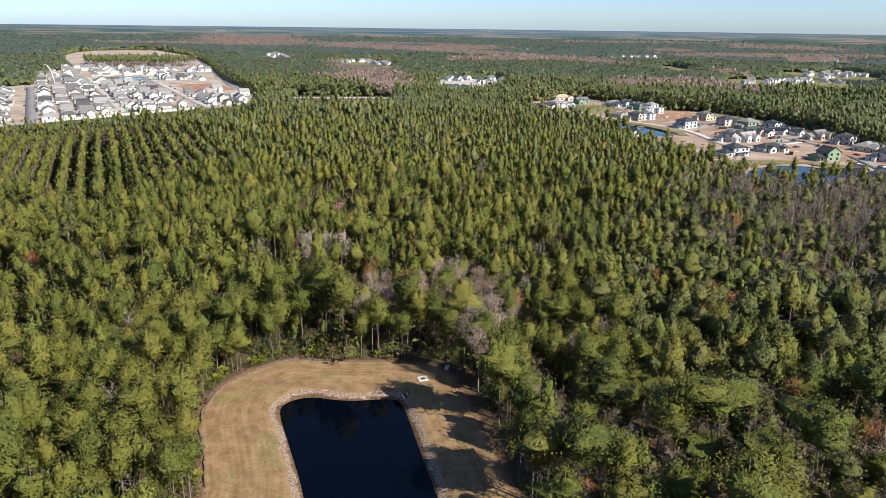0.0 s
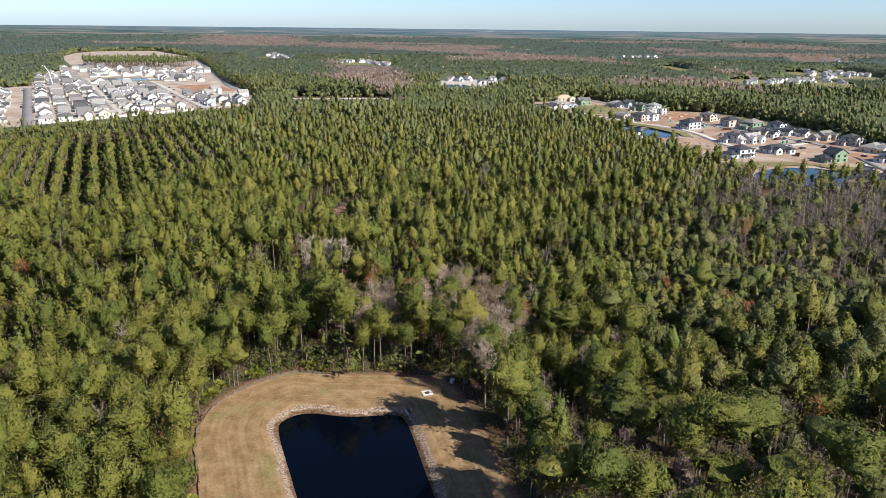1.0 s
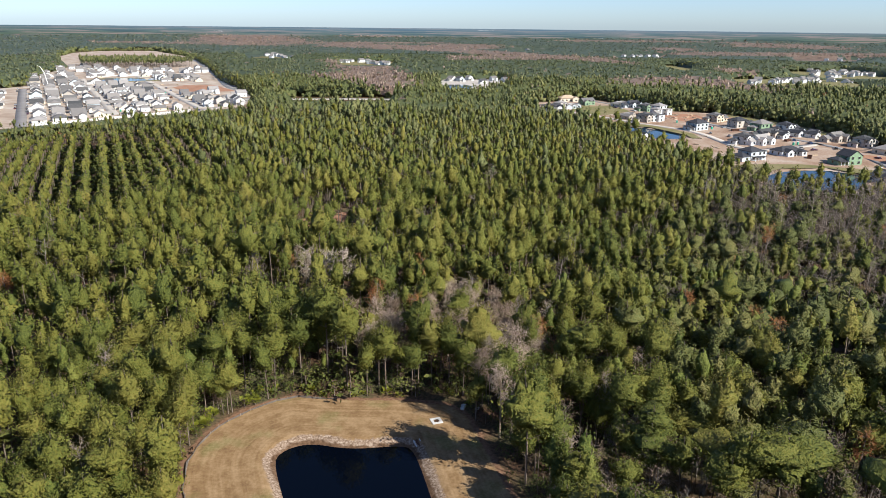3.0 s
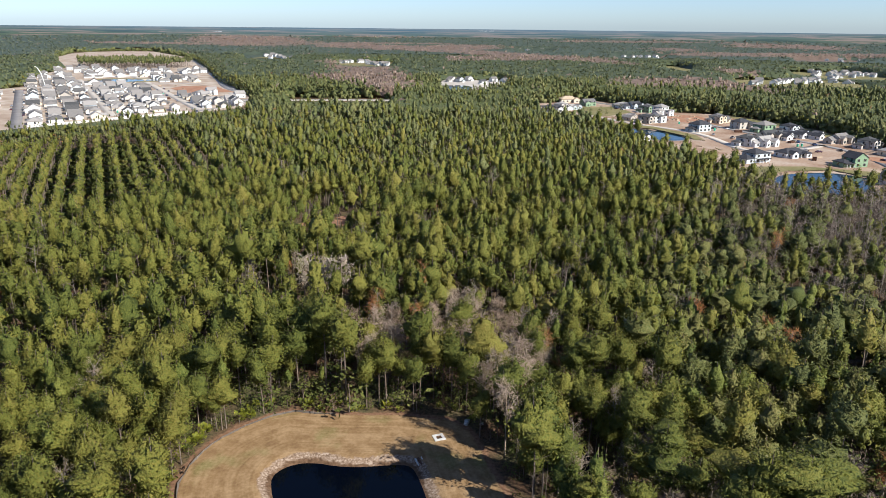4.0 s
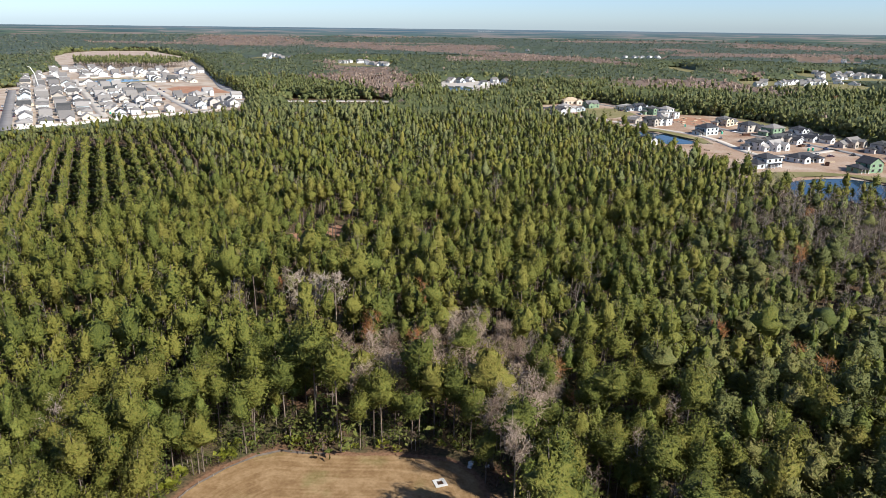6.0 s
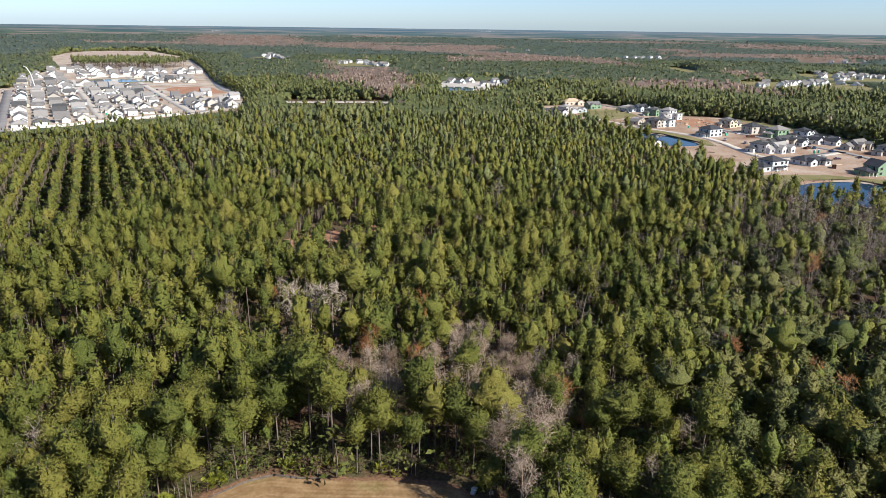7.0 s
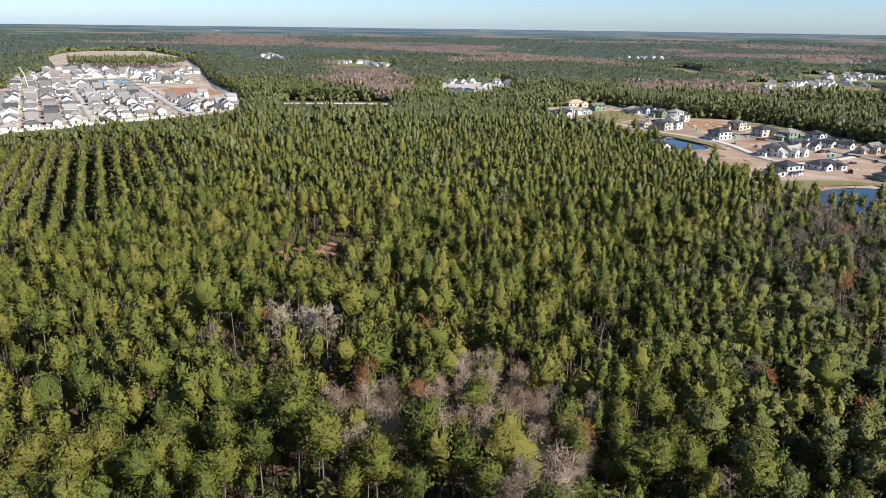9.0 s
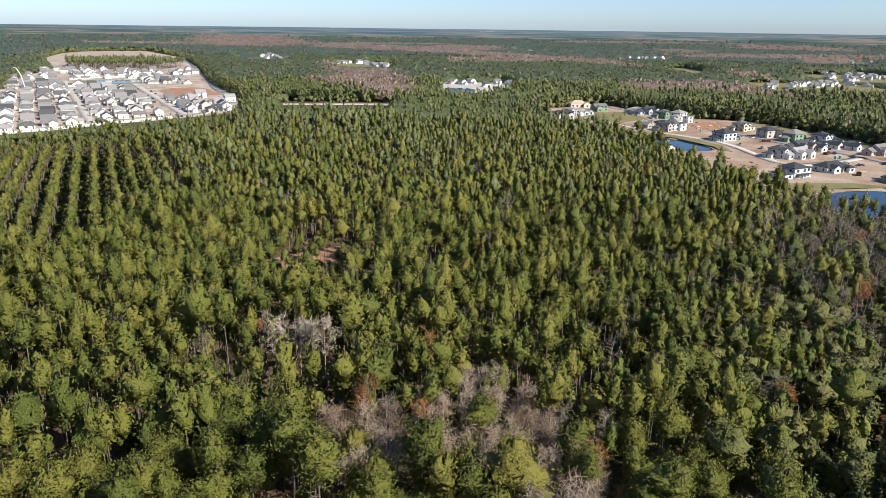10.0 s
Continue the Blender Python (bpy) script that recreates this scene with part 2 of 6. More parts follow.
SHINGLE = plain("grey_roof_shingles", [(0.15, (0.055, 0.055, 0.055)), (0.4, (0.14, 0.13, 0.122)), (0.65, (0.225, 0.204, 0.185)), (0.88, (0.31, 0.285, 0.262))], 0.5, 0.85, bump=0.4, each=0.75)
DARK_SHINGLE = plain("dark_roof_shingles", [(0.3, (0.025, 0.025, 0.03)), (0.7, (0.06, 0.06, 0.065))], 0.5, 0.85, bump=0.4)
TRIM = plain("white_trim", [(0.3, (0.72, 0.71, 0.69)), (0.7, (0.82, 0.82, 0.80))], 1.0, 0.5)
GLASS = material("window_glass", 0.05, 0, 0.8)[0]
GLASS.node_tree.nodes["Principled BSDF"].inputs["Base Color"].default_value = (0.02, 0.025, 0.03, 1)
DOOR_PAINT = plain("door_paint", [(0.2, (0.10, 0.07, 0.05)), (0.8, (0.35, 0.33, 0.31))], 0.8, 0.5, each=0.6)
ASPHALT = plain("asphalt", [(0.3, (0.17, 0.155, 0.145)), (0.7, (0.26, 0.24, 0.225))], 0.08, 0.95, bump=0.2, fine=20)
PALE_ROAD = plain("dusty_road", [(0.3, (0.36, 0.31, 0.26)), (0.7, (0.50, 0.45, 0.39))], 0.07, 0.95, fine=20)
CONCRETE = plain("concrete", [(0.3, (0.42, 0.40, 0.37)), (0.7, (0.62, 0.60, 0.56))], 0.8, 0.9, bump=0.2)
LAWN = plain("lawn", [(0.3, (0.11, 0.11, 0.032)), (0.5, (0.18, 0.155, 0.06)), (0.7, (0.26, 0.205, 0.10))], 0.07, 0.95, bump=0.3, fine=12)
RED_SOIL = plain("red_soil", [(0.3, (0.24, 0.11, 0.06)), (0.7, (0.40, 0.22, 0.13))], 0.08, 0.95, fine=10)
PALE_SOIL = plain("pinkish_soil", [(0.3, (0.27, 0.175, 0.125)), (0.5, (0.36, 0.27, 0.21)), (0.7, (0.45, 0.36, 0.29))], 0.012, 0.95, fine=10)
IRON = plain("rusty_iron", [(0.3, (0.05, 0.025, 0.015)), (0.7, (0.14, 0.06, 0.035))], 3.0, 0.8)
FABRIC = plain("weathered_silt_fabric", [(0.3, (0.05, 0.04, 0.034)), (0.7, (0.20, 0.165, 0.135))], 0.12, 0.8)
STAKE = plain("weathered_stake", [(0.3, (0.22, 0.17, 0.12)), (0.7, (0.38, 0.31, 0.24))], 2.0, 0.9)
PAINT = plain("car_paint", [(0.1, (0.02, 0.02, 0.025)), (0.35, (0.75, 0.75, 0.75)), (0.6, (0.35, 0.36, 0.38)), (0.75, (0.10, 0.02, 0.02)), (0.9, (0.03, 0.06, 0.16))], 0.2, 0.3, 0.2, spec=0.5, each=0.95)
RUBBER = plain("tyre_rubber", [(0.3, (0.012, 0.012, 0.012)), (0.7, (0.03, 0.03, 0.03))], 3.0, 0.9)
TOILET_PLASTIC = plain("green_plastic", [(0.3, (0.04, 0.35, 0.22)), (0.7, (0.06, 0.45, 0.30))], 1.0, 0.5)
BOOM_PAINT = plain("white_machine_paint", [(0.3, (0.68, 0.66, 0.60)), (0.7, (0.80, 0.79, 0.74))], 1.0, 0.4)

# ---- the lie of the land ----
rng = np.random.default_rng(11)
CLEARING = [(-32, 40), (-41.5, 105), (-46.8, 119), (-52, 132.5), (-51.9, 142.3), (-47.5, 151.9), (-38, 160), (-29.8, 159), (-20, 158.6),
            (-11.5, 158.9), (1.2, 156.2), (5, 142.4), (10.2, 122.3), (13.7, 106), (28, 40)]
NEAR_POND = [(-10, 60), (-24.1, 106.7), (-29.6, 121), (-35.2, 135), (-35.4, 139.4), (-30.4, 143), (-21.6, 140.7), (-11.6, 142.3),
             (-8.7, 141), (-4.5, 123.5), (-0.4, 107.2), (12, 60)]
LONG_POND = [(128, 612), (150, 618), (168, 606), (184, 566), (180, 552), (159, 549), (143, 556), (132, 585)]
ROUND_POND = [(172, 398), (182, 417), (197, 430), (226, 434), (240, 415), (226, 396), (208, 374), (177, 377)]
RIGHT_LOTS = [(88, 690), (88, 790), (166, 836), (192, 780), (220, 728), (265, 708), (294, 646), (305, 577), (299, 490), (320, 430), (300, 350),
              (238, 372), (205, 366), (170, 385), (150, 462), (138, 533), (128, 610), (118, 668)]
ALONG, ACROSS = Vector((-0.49, 0.87)).normalized(), Vector((0.87, 0.49)).normalized()


def street_place(a, b):
    """A place of the left estate: a along its streets, b across them."""
    return a * ALONG.x + b * ACROSS.x, a * ALONG.y + b * ACROSS.y


LEFT_LOTS = [street_place(a, b) for a, b in ((640, -60), (668, 10), (700, 95), (722, 172), (800, 215), (930, 225), (1080, 235), (1260, 262), (1440, 290), (1640, 312),
                                          (1860, 330), (2240, 310), (2280, 215), (2210, 110), (1880, 50), (1500, 60), (1260, 10), (1060, -8), (1040, -60), (800, -75))]
WOOD_STRIP = [(-705, 1420), (-570, 1455), (-478, 1410), (-490, 1310), (-640, 1300)]


def softened(poly, times=2):
    """Cuts the corners of an outline."""
    for _ in range(times):
        poly = [q for (ax, ay), (bx, by) in zip(poly, poly[1:] + poly[:1]) for q in ((0.75 * ax + 0.25 * bx, 0.75 * ay + 0.25 * by), (0.25 * ax + 0.75 * bx, 0.25 * ay + 0.75 * by))]
    return poly


CLEARING_EDGE = CLEARING
CLEARING, NEAR_POND, LONG_POND, ROUND_POND = softened(CLEARING, 1), softened(NEAR_POND), softened(LONG_POND), softened(ROUND_POND)


def signed(poly, x, y):
    """Metres from the polygon's edge, less than zero inside."""
    x, y = np.asarray(x, float), np.asarray(y, float)
    best, inside = np.full(x.shape, 1e9), np.zeros(x.shape, bool)
    for (ax, ay), (bx, by) in zip(poly, poly[1:] + poly[:1]):
        ex, ey = bx - ax, by - ay
        k = np.clip(((x - ax) * ex + (y - ay) * ey) / (ex * ex + ey * ey), 0, 1)
        best = np.minimum(best, np.hypot(x - ax - k * ex, y - ay - k * ey))
        with np.errstate(divide="ignore", invalid="ignore"):
            inside ^= ((ay > y) != (by > y)) & (x < ex * (y - ay) / (ey if ey else 1e-9) + ax)
    return np.where(inside, -best, best)


def land(x, y):
    """Height of the ground; its far rise is shaped to fit the skyline in the camera's view."""
    r = np.hypot(x, y)
    k = np.clip((r - 2400) / 2500, 0, 1)
    z = 44 * k * k * (3 - 2 * k)
    for poly, slope, width in ((NEAR_POND, 0.42, 2.4), (LONG_POND, 0.2, 4), (ROUND_POND, 0.2, 4)):
        d = signed(poly, x, y)
        z = z + np.clip((d - width) * slope, -3, 0)
    return z


def lines(stretches):
    out = []
    for low, high, by in stretches:
        out += list(np.arange(low, high, by))
    return np.array(out + [stretches[-1][1]])


def smooth_shading(me, on=True):
    me.polygons.foreach_set("use_smooth", np.full(len(me.polygons), on))


def quad_mesh(name, verts, faces, mats, which=None, normals=None):
    """One mesh from arrays of corners and four-cornered faces, with normals of its own if given."""
    me = bpy.data.meshes.new(name)
    verts, faces = np.asarray(verts, np.float32), np.asarray(faces, np.int32)
    me.vertices.add(len(verts)), me.loops.add(faces.size), me.polygons.add(len(faces))
    me.vertices.foreach_set("co", verts.ravel())
    me.loops.foreach_set("vertex_index", faces.ravel())
    me.polygons.foreach_set("loop_start", np.arange(0, faces.size, 4, dtype=np.int32))
    for m in mats:
        me.materials.append(m)
    if which is not None:
        me.polygons.foreach_set("material_index", np.asarray(which, np.int32))
    me.update(calc_edges=True)
    if normals is not None:
        me.attributes.new("custom_normal", "FLOAT_VECTOR", "POINT").data.foreach_set("vector", np.asarray(normals, np.float32).ravel())
    return me


def ground_sheet():
    xs = lines([(-4990, -1400, 180), (-1400, -700, 40), (-700, -180, 18), (-180, -62, 5), (-62, 24, 1.35), (24, 120, 8), (120, 330, 7), (330, 1400, 40), (1400, 4990, 180)])
    ys = lines([(-4990, -200, 240), (-200, 60, 20), (60, 166, 1.35), (166, 350, 12), (350, 860, 8), (860, 1900, 40), (1900, 4990, 120)])
    gx, gy = np.meshgrid(xs, ys)
    x, y = gx.ravel(), gy.ravel()
    verts = np.stack([x, y, land(x, y)], 1)
    ids = np.arange(len(x)).reshape(gx.shape)
    faces = np.stack([ids[:-1, :-1], ids[:-1, 1:], ids[1:, 1:], ids[1:, :-1]], -1).reshape(-1, 4)
    me = quad_mesh("ground", verts, faces, [GROUND])
    smooth_shading(me)
    lots = np.minimum(signed(RIGHT_LOTS, x, y), signed(LEFT_LOTS, x, y))
    for name, d in (("clearing", signed(CLEARING, x, y)), ("pond", signed(NEAR_POND, x, y)), ("lots", lots)):
        me.attributes.new(name, "FLOAT", "POINT").data.foreach_set("value", np.clip(d, -60, 60).astype(np.float32))
    return tagged(new("ground", me), "brown forest ground with a mown clearing and sandy lots", "ground", kind="structure")


def grown(poly, by):
    cx, cy = sum(p[0] for p in poly) / len(poly), sum(p[1] for p in poly) / len(poly)
    return [(x + by * (x - cx) / math.hypot(x - cx, y - cy), y + by * (y - cy) / math.hypot(x - cx, y - cy)) for x, y in poly]


def flat_sheet(name, poly, z, mat):
    bm = bmesh.new()
    bm.faces.new([bm.verts.new((x, y, z)) for x, y in poly])
    bmesh.ops.triangulate(bm, faces=bm.faces)
    bmesh.ops.recalc_face_normals(bm, faces=bm.faces)
    me = bpy.data.meshes.new(name)
    bm.to_mesh(me), bm.free()
    me.materials.append(mat)
    if me.polygons[0].normal.z < 0:
        me.flip_normals()
    return new(name, me)


def backdrop():
    """The wooded plain beyond the nearer trees, up to the skyline."""
    rs, ts = np.linspace(2650, 4960, 40), np.linspace(-0.85, 0.85, 90)
    gr, gt = np.meshgrid(rs, ts)
    wobble = 60 * np.sin(gt * 23) + 40 * np.sin(gt * 57 + 1)
    x, y = (gr + wobble) * np.sin(gt), (gr + wobble) * np.cos(gt)
    z = land(x, y) + np.where(gr < 2660, -3, 10)
    ids = np.arange(gr.size).reshape(gr.shape)
    faces = np.stack([ids[:-1, :-1], ids[1:, :-1], ids[1:, 1:], ids[:-1, 1:]], -1).reshape(-1, 4)
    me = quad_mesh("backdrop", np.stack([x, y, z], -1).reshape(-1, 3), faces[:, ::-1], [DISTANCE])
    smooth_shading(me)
    return tagged(new("backdrop", me), "distant plain of pine and leafless woods with painted haze", "backdrop", kind="structure")


ground_sheet()
backdrop()
tagged(flat_sheet("water", grown(NEAR_POND, 2), -1.0, DARK_WATER), "dark still retention pond water between sandy banks", "pond", kind="structure")
tagged(flat_sheet("water", grown(LONG_POND, 3), -0.8, BLUE_WATER), "blue pond water beside a building site", "pond", kind="structure")
tagged(flat_sheet("water", grown(ROUND_POND, 3), -0.8, BLUE_WATER), "blue pond water behind thin pines", "pond", kind="structure")

# ---- trees ----
def tube(path, radii, sides=5):
    """Corners and faces of a tapered tube along a path."""
    path = np.asarray(path, float)
    verts, faces = [], []
    for i, (p, r) in enumerate(zip(path, radii)):
        way = path[min(i + 1, len(path) - 1)] - path[max(i - 1, 0)]
        way = way / np.linalg.norm(way)
        side = np.cross(way, (0.3, 1, 0.2))
        side /= np.linalg.norm(side)
        up = np.cross(way, side)
        for k in range(sides):
            a = 2 * math.pi * k / sides
            verts.append(p + r * (math.cos(a) * side + math.sin(a) * up))
        if i:
            o = (i - 1) * sides
            for k in range(sides):
                n = (k + 1) % sides
                faces.append((o + k, o + n, o + sides + n, o + sides + k))
    return np.array(verts), np.array(faces)


def normals_of(v, f):
    """Smooth normals at the corners of a mesh of four-cornered faces."""
    flat = np.cross(v[f[:, 2]] - v[f[:, 0]], v[f[:, 3]] - v[f[:, 1]])
    out = np.zeros(v.shape)
    for k in range(4):
        np.add.at(out, f[:, k], flat)
    return unit(out)


def unit(a):
    return a / (np.linalg.norm(a, axis=-1)[..., None] + 1e-9)


def joined(pieces):
    """Corners, faces and normals of several pieces in one; a piece may bring its own normals."""
    verts, faces, normals, at = [], [], [], 0
    for v, f, *n in pieces:
        f = np.asarray(f)
        verts.append(v), faces.append(f + at), normals.append(n[0] if n else normals_of(v, f))
        at += len(v)
    return np.concatenate(verts), np.concatenate(faces), np.concatenate(normals)


def sprays(centres, size, r, long=1.7, out=None, loose=0.38, soft=None):
    """Kite-shaped leaf sprays round the given centres, laid like scales that look outwards; soft is the way in which they take the light."""
    n = len(centres)
    normal = r.normal(size=(n, 3)) * loose
    normal += (0, 0, 0.35) if out is None else unit(out)
    normal = unit(normal)
    soft = normal if soft is None else unit(unit(soft) + 0.75 * normal)
    normal *= np.where((normal * soft).sum(1) < 0, -1, 1)[:, None]
    u = unit(np.cross(normal, r.normal(size=(n, 3))))
    v = np.cross(normal, u)
    s = (size * r.uniform(0.6, 1.35, n))[:, None]
    bend = normal * s * r.uniform(-0.25, 0.25, n)[:, None]
    verts = np.stack([centres - u * s * long * 0.5, centres - v * s * 0.42 + bend, centres + u * s * long * 0.5, centres + v * s * 0.42 + bend], 1)
    return verts.reshape(-1, 3), np.arange(4 * n).reshape(-1, 4), np.repeat(soft, 4, 0)


def puffs(centres, size, r, low=0.85, about=None):
    """Small lumpy masses open below, the solid heart of each clump of needles."""
    corner = np.array([(x, y, z) for z in (-1, 1) for y in (-1, 1) for x in (-1, 1)]) / 1.73
    n = len(centres)
    verts = centres[:, None] + (size * r.uniform(0.75, 1.25, n))[:, None, None] * corner * r.uniform(0.7, 1.3, (n, 8, 1)) * (1.1, 1.1, low)
    turn = r.uniform(0, 1.57, n)[:, None]
    off = verts - centres[:, None]
    verts[..., 0] = centres[:, None, 0] + off[..., 0] * np.cos(turn) - off[..., 1] * np.sin(turn)
    verts[..., 1] = centres[:, None, 1] + off[..., 0] * np.sin(turn) + off[..., 1] * np.cos(turn)
    box = np.array([(4, 5, 7, 6), (0, 1, 5, 4), (2, 6, 7, 3), (0, 4, 6, 2), (1, 3, 7, 5)])
    soft = unit(verts - centres[:, None])
    if about is not None:
        soft = unit(soft + 0.6 * unit(verts - about))
    return verts.reshape(-1, 3), (box[None] + 8 * np.arange(n)[:, None, None]).reshape(-1, 4), soft.reshape(-1, 3)


def crown(r, rows, cols, needles, size, bottom, top, wide, lean=(0.0, 0.0), long=2.2, lumps=14, rough=0.45, round_top=0.6, core=0.78, dent=0.28):
    """A cohesive crown of needles: a lumpy shell, widest below its middle, ragged with needle sprays all over."""
    lump_s, lump_a, lump_k = r.uniform(0, 1, lumps), r.uniform(0, 6.283, lumps), r.uniform(-0.7, 1.0, lumps)
    side_a, side_k = r.uniform(0, 6.283), r.uniform(0.05, 0.22)

    def surface(s, a):
        reach = (1 - s ** 2.1) ** round_top * (s + 0.06) ** 0.28
        reach = wide * reach / 0.67
        swell = np.zeros(np.shape(s))
        for ls, la, lk in zip(lump_s, lump_a, lump_k):
            gap = (1 - np.cos(a - la)) * 2.2 + ((s - ls) * 3.4) ** 2
            swell = swell + lk * np.exp(-gap * 3.2)
        reach = reach * (1 + rough * swell * 1.6 + side_k * np.cos(a - side_a))
        z = bottom + (top - bottom) * s * (1 - 0.1 * s) + rough * swell * 0.8
        return np.stack([reach * np.cos(a) + lean[0] * s, reach * np.sin(a) + lean[1] * s, z], -1)

    middle = np.array([lean[0] * 0.4, lean[1] * 0.4, bottom + 0.3 * (top - bottom)])
    gs, ga = np.meshgrid(np.linspace(0.0, 0.985, rows + 1), np.arange(cols) * 2 * math.pi / cols, indexing="ij")
    ga = ga + 0.5 * (np.arange(rows + 1) % 2)[:, None] * 2 * math.pi / cols
    v = surface(gs, ga).reshape(-1, 3)
    v = middle + (v - middle) * core * r.uniform(1 - dent, 1 + 0.7 * dent, (len(v), 1))
    ids = np.arange(len(v)).reshape(gs.shape)
    nxt = np.roll(ids, -1, 1)
    f = np.stack([ids[:-1], nxt[:-1], nxt[1:], ids[1:]], -1).reshape(-1, 4)
    shell = normals_of(v, f)
    pieces = [(v, f, unit(shell + 0.3 * unit(v - middle) + 0.3 * r.normal(size=v.shape)))]
    if needles:
        s, a = r.uniform(0, 1, needles) ** 1.15, r.uniform(0, 6.283, needles)
        p, e = surface(s, a), 0.03
        out = unit(np.cross(surface(s, a + e) - p, surface(np.minimum(s + e, 0.999), a) - p))
        tip = middle + (p - middle) * r.uniform(0.5, 1.2, (needles, 1)) ** 0.5
        pieces.append(sprays(tip, size, r, long, out + (0, 0, 0.2), 0.75, out + 0.4 * unit(p - middle) + (0, 0, 0.2)))
    return joined(pieces)


def pine(r, rows, cols, needles, size, sides=5, limbs=0, height=17.0, wide=2.4, low=0.5, trunk=0.15, **more):
    """A tall pine 17 m high: bare trunk with a few stubs below, a rounded ragged crown above."""
    lean = r.normal(size=2) * 0.5
    stem = [(lean[0] * k * k, lean[1] * k * k, height * 0.95 * k) for k in np.linspace(0, 1, 5 if sides > 3 else 3)]
    wood = [tube(stem, np.linspace(trunk, 0.05, len(stem)), sides)]
    for i in range(limbs):
        k, a = low * r.uniform(0.75, 1.25), r.uniform(0, 6.283)
        foot = np.array([lean[0] * k * k, lean[1] * k * k, height * k])
        tip = foot + wide * r.uniform(0.4, 0.95) * np.array([math.cos(a), math.sin(a), 0.35])
        wood.append(tube([foot, (foot + tip) / 2 + (0, 0, -0.1), tip], [0.06, 0.04, 0.02], 3))
    needle_mass = crown(r, rows, cols, needles, size, height * low, height, wide, lean, **more)
    return joined(wood), needle_mass


def bare(r, limbs, twigs, width, height=15.0, wide=2.6, sides=4, low=0.4):
    """A leafless tree: trunk, rising limbs, a haze of twigs."""
    lean = r.normal(size=2) * 0.4
    stem = [(lean[0] * k * k, lean[1] * k * k, height * 0.93 * k) for k in np.linspace(0, 1, 4)]
    wood, tips = [tube(stem, np.linspace(0.17, 0.04, 4), sides)], []
    for i in range(limbs):
        k = low + (0.97 - low) * (i + r.uniform(0, 1)) / limbs
        a, reach = r.uniform(0, 2 * math.pi), wide * r.uniform(0.55, 1.1) * (1.15 - 0.6 * abs(k - 0.62) * 2)
        foot = np.array([lean[0] * k * k, lean[1] * k * k, height * 0.93 * k])
        tip = foot + (reach * math.cos(a), reach * math.sin(a), reach * r.uniform(0.35, 0.9))
        wood.append(tube([foot, (foot + tip) / 2 + (0, 0, 0.12 * reach), tip], [0.05, 0.03, 0.012], 3))
        tips += [foot + (tip - foot) * f for f in (0.5, 0.75, 1.0)]
    tips = np.array(tips)
    start = tips[r.integers(0, len(tips), twigs)] + r.normal(size=(twigs, 3)) * 0.25
    way = r.normal(size=(twigs, 3)) + (0, 0, 0.5)
    way /= np.linalg.norm(way, axis=1)[:, None]
    side = unit(np.cross(way, r.normal(size=(twigs, 3))))
    face = np.cross(side, way)
    side, face = side * np.sign(face[:, 2:]), face * np.sign(face[:, 2:])
    length = r.uniform(0.7, 1.6, twigs)[:, None]
    verts = np.stack([start - side * width, start + side * width, start + way * length + side * width * 0.4, start + way * length - side * width * 0.4], 1)
    return joined(wood), (verts.reshape(-1, 3), np.arange(4 * twigs).reshape(-1, 4), np.repeat(unit(face + 0.6 * unit(start - (0, 0, height * 0.6)) + (0, 0, 0.2)), 4, 0))


def bush(r, clumps, each, size, height=4.0, wide=2.2):
    """A low rounded evergreen, leafy to the ground."""
    turn, s = r.uniform(0, 2 * math.pi, clumps), r.uniform(0.1, 1, clumps)
    radius = wide * np.sqrt(1 - (s * 0.95) ** 2) * r.uniform(0.5, 1.05, clumps)
    centre = np.stack([radius * np.cos(turn), radius * np.sin(turn), height * s], 1)
    wood = joined([tube([(0, 0, -0.1), (0.1, 0.05, height * 0.4), (0, 0, height * 0.8)], [0.1, 0.07, 0.03], 3)])
    if each < 2:
        return wood, joined([puffs(centre, size, r), sprays(centre * 1.15, size, r, 1.4, centre, 0.6, centre)])
    puff = np.repeat(centre, each, 0) + r.normal(size=(clumps * each, 3)) * 0.45
    return wood, sprays(puff, size, r, 1.4, puff - (0, 0, height * 0.3), 0.38, puff - (0, 0, height * 0.2))


def spread(template, x, y, z, turn, scale, stretch):
    """Copies of one template's corners and faces at many places, joined."""
    v, f, n = template
    c, s = np.cos(turn)[:, None], np.sin(turn)[:, None]
    k = scale[:, None]
    out = np.stack([x[:, None] + k * (c * v[:, 0] - s * v[:, 1]), y[:, None] + k * (s * v[:, 0] + c * v[:, 1]), z[:, None] + (k * stretch[:, None]) * v[:, 2]], -1)
    faces = f[None] + (np.arange(len(x)) * len(v))[:, None, None]
    ways = np.stack([c * n[:, 0] - s * n[:, 1], s * n[:, 0] + c * n[:, 1], np.broadcast_to(n[:, 2], (len(x), len(n)))], -1)
    return out.reshape(-1, 3), faces.reshape(-1, 4), ways.reshape(-1, 3)


def toned(me, values, single=False):
    """Marks the mesh with a tone for each tree in it, or as one tree that takes the tone of its object."""
    me.attributes.new("single" if single else "tone", "FLOAT", "POINT").data.foreach_set("value", np.asarray(values, np.float32))
    return me


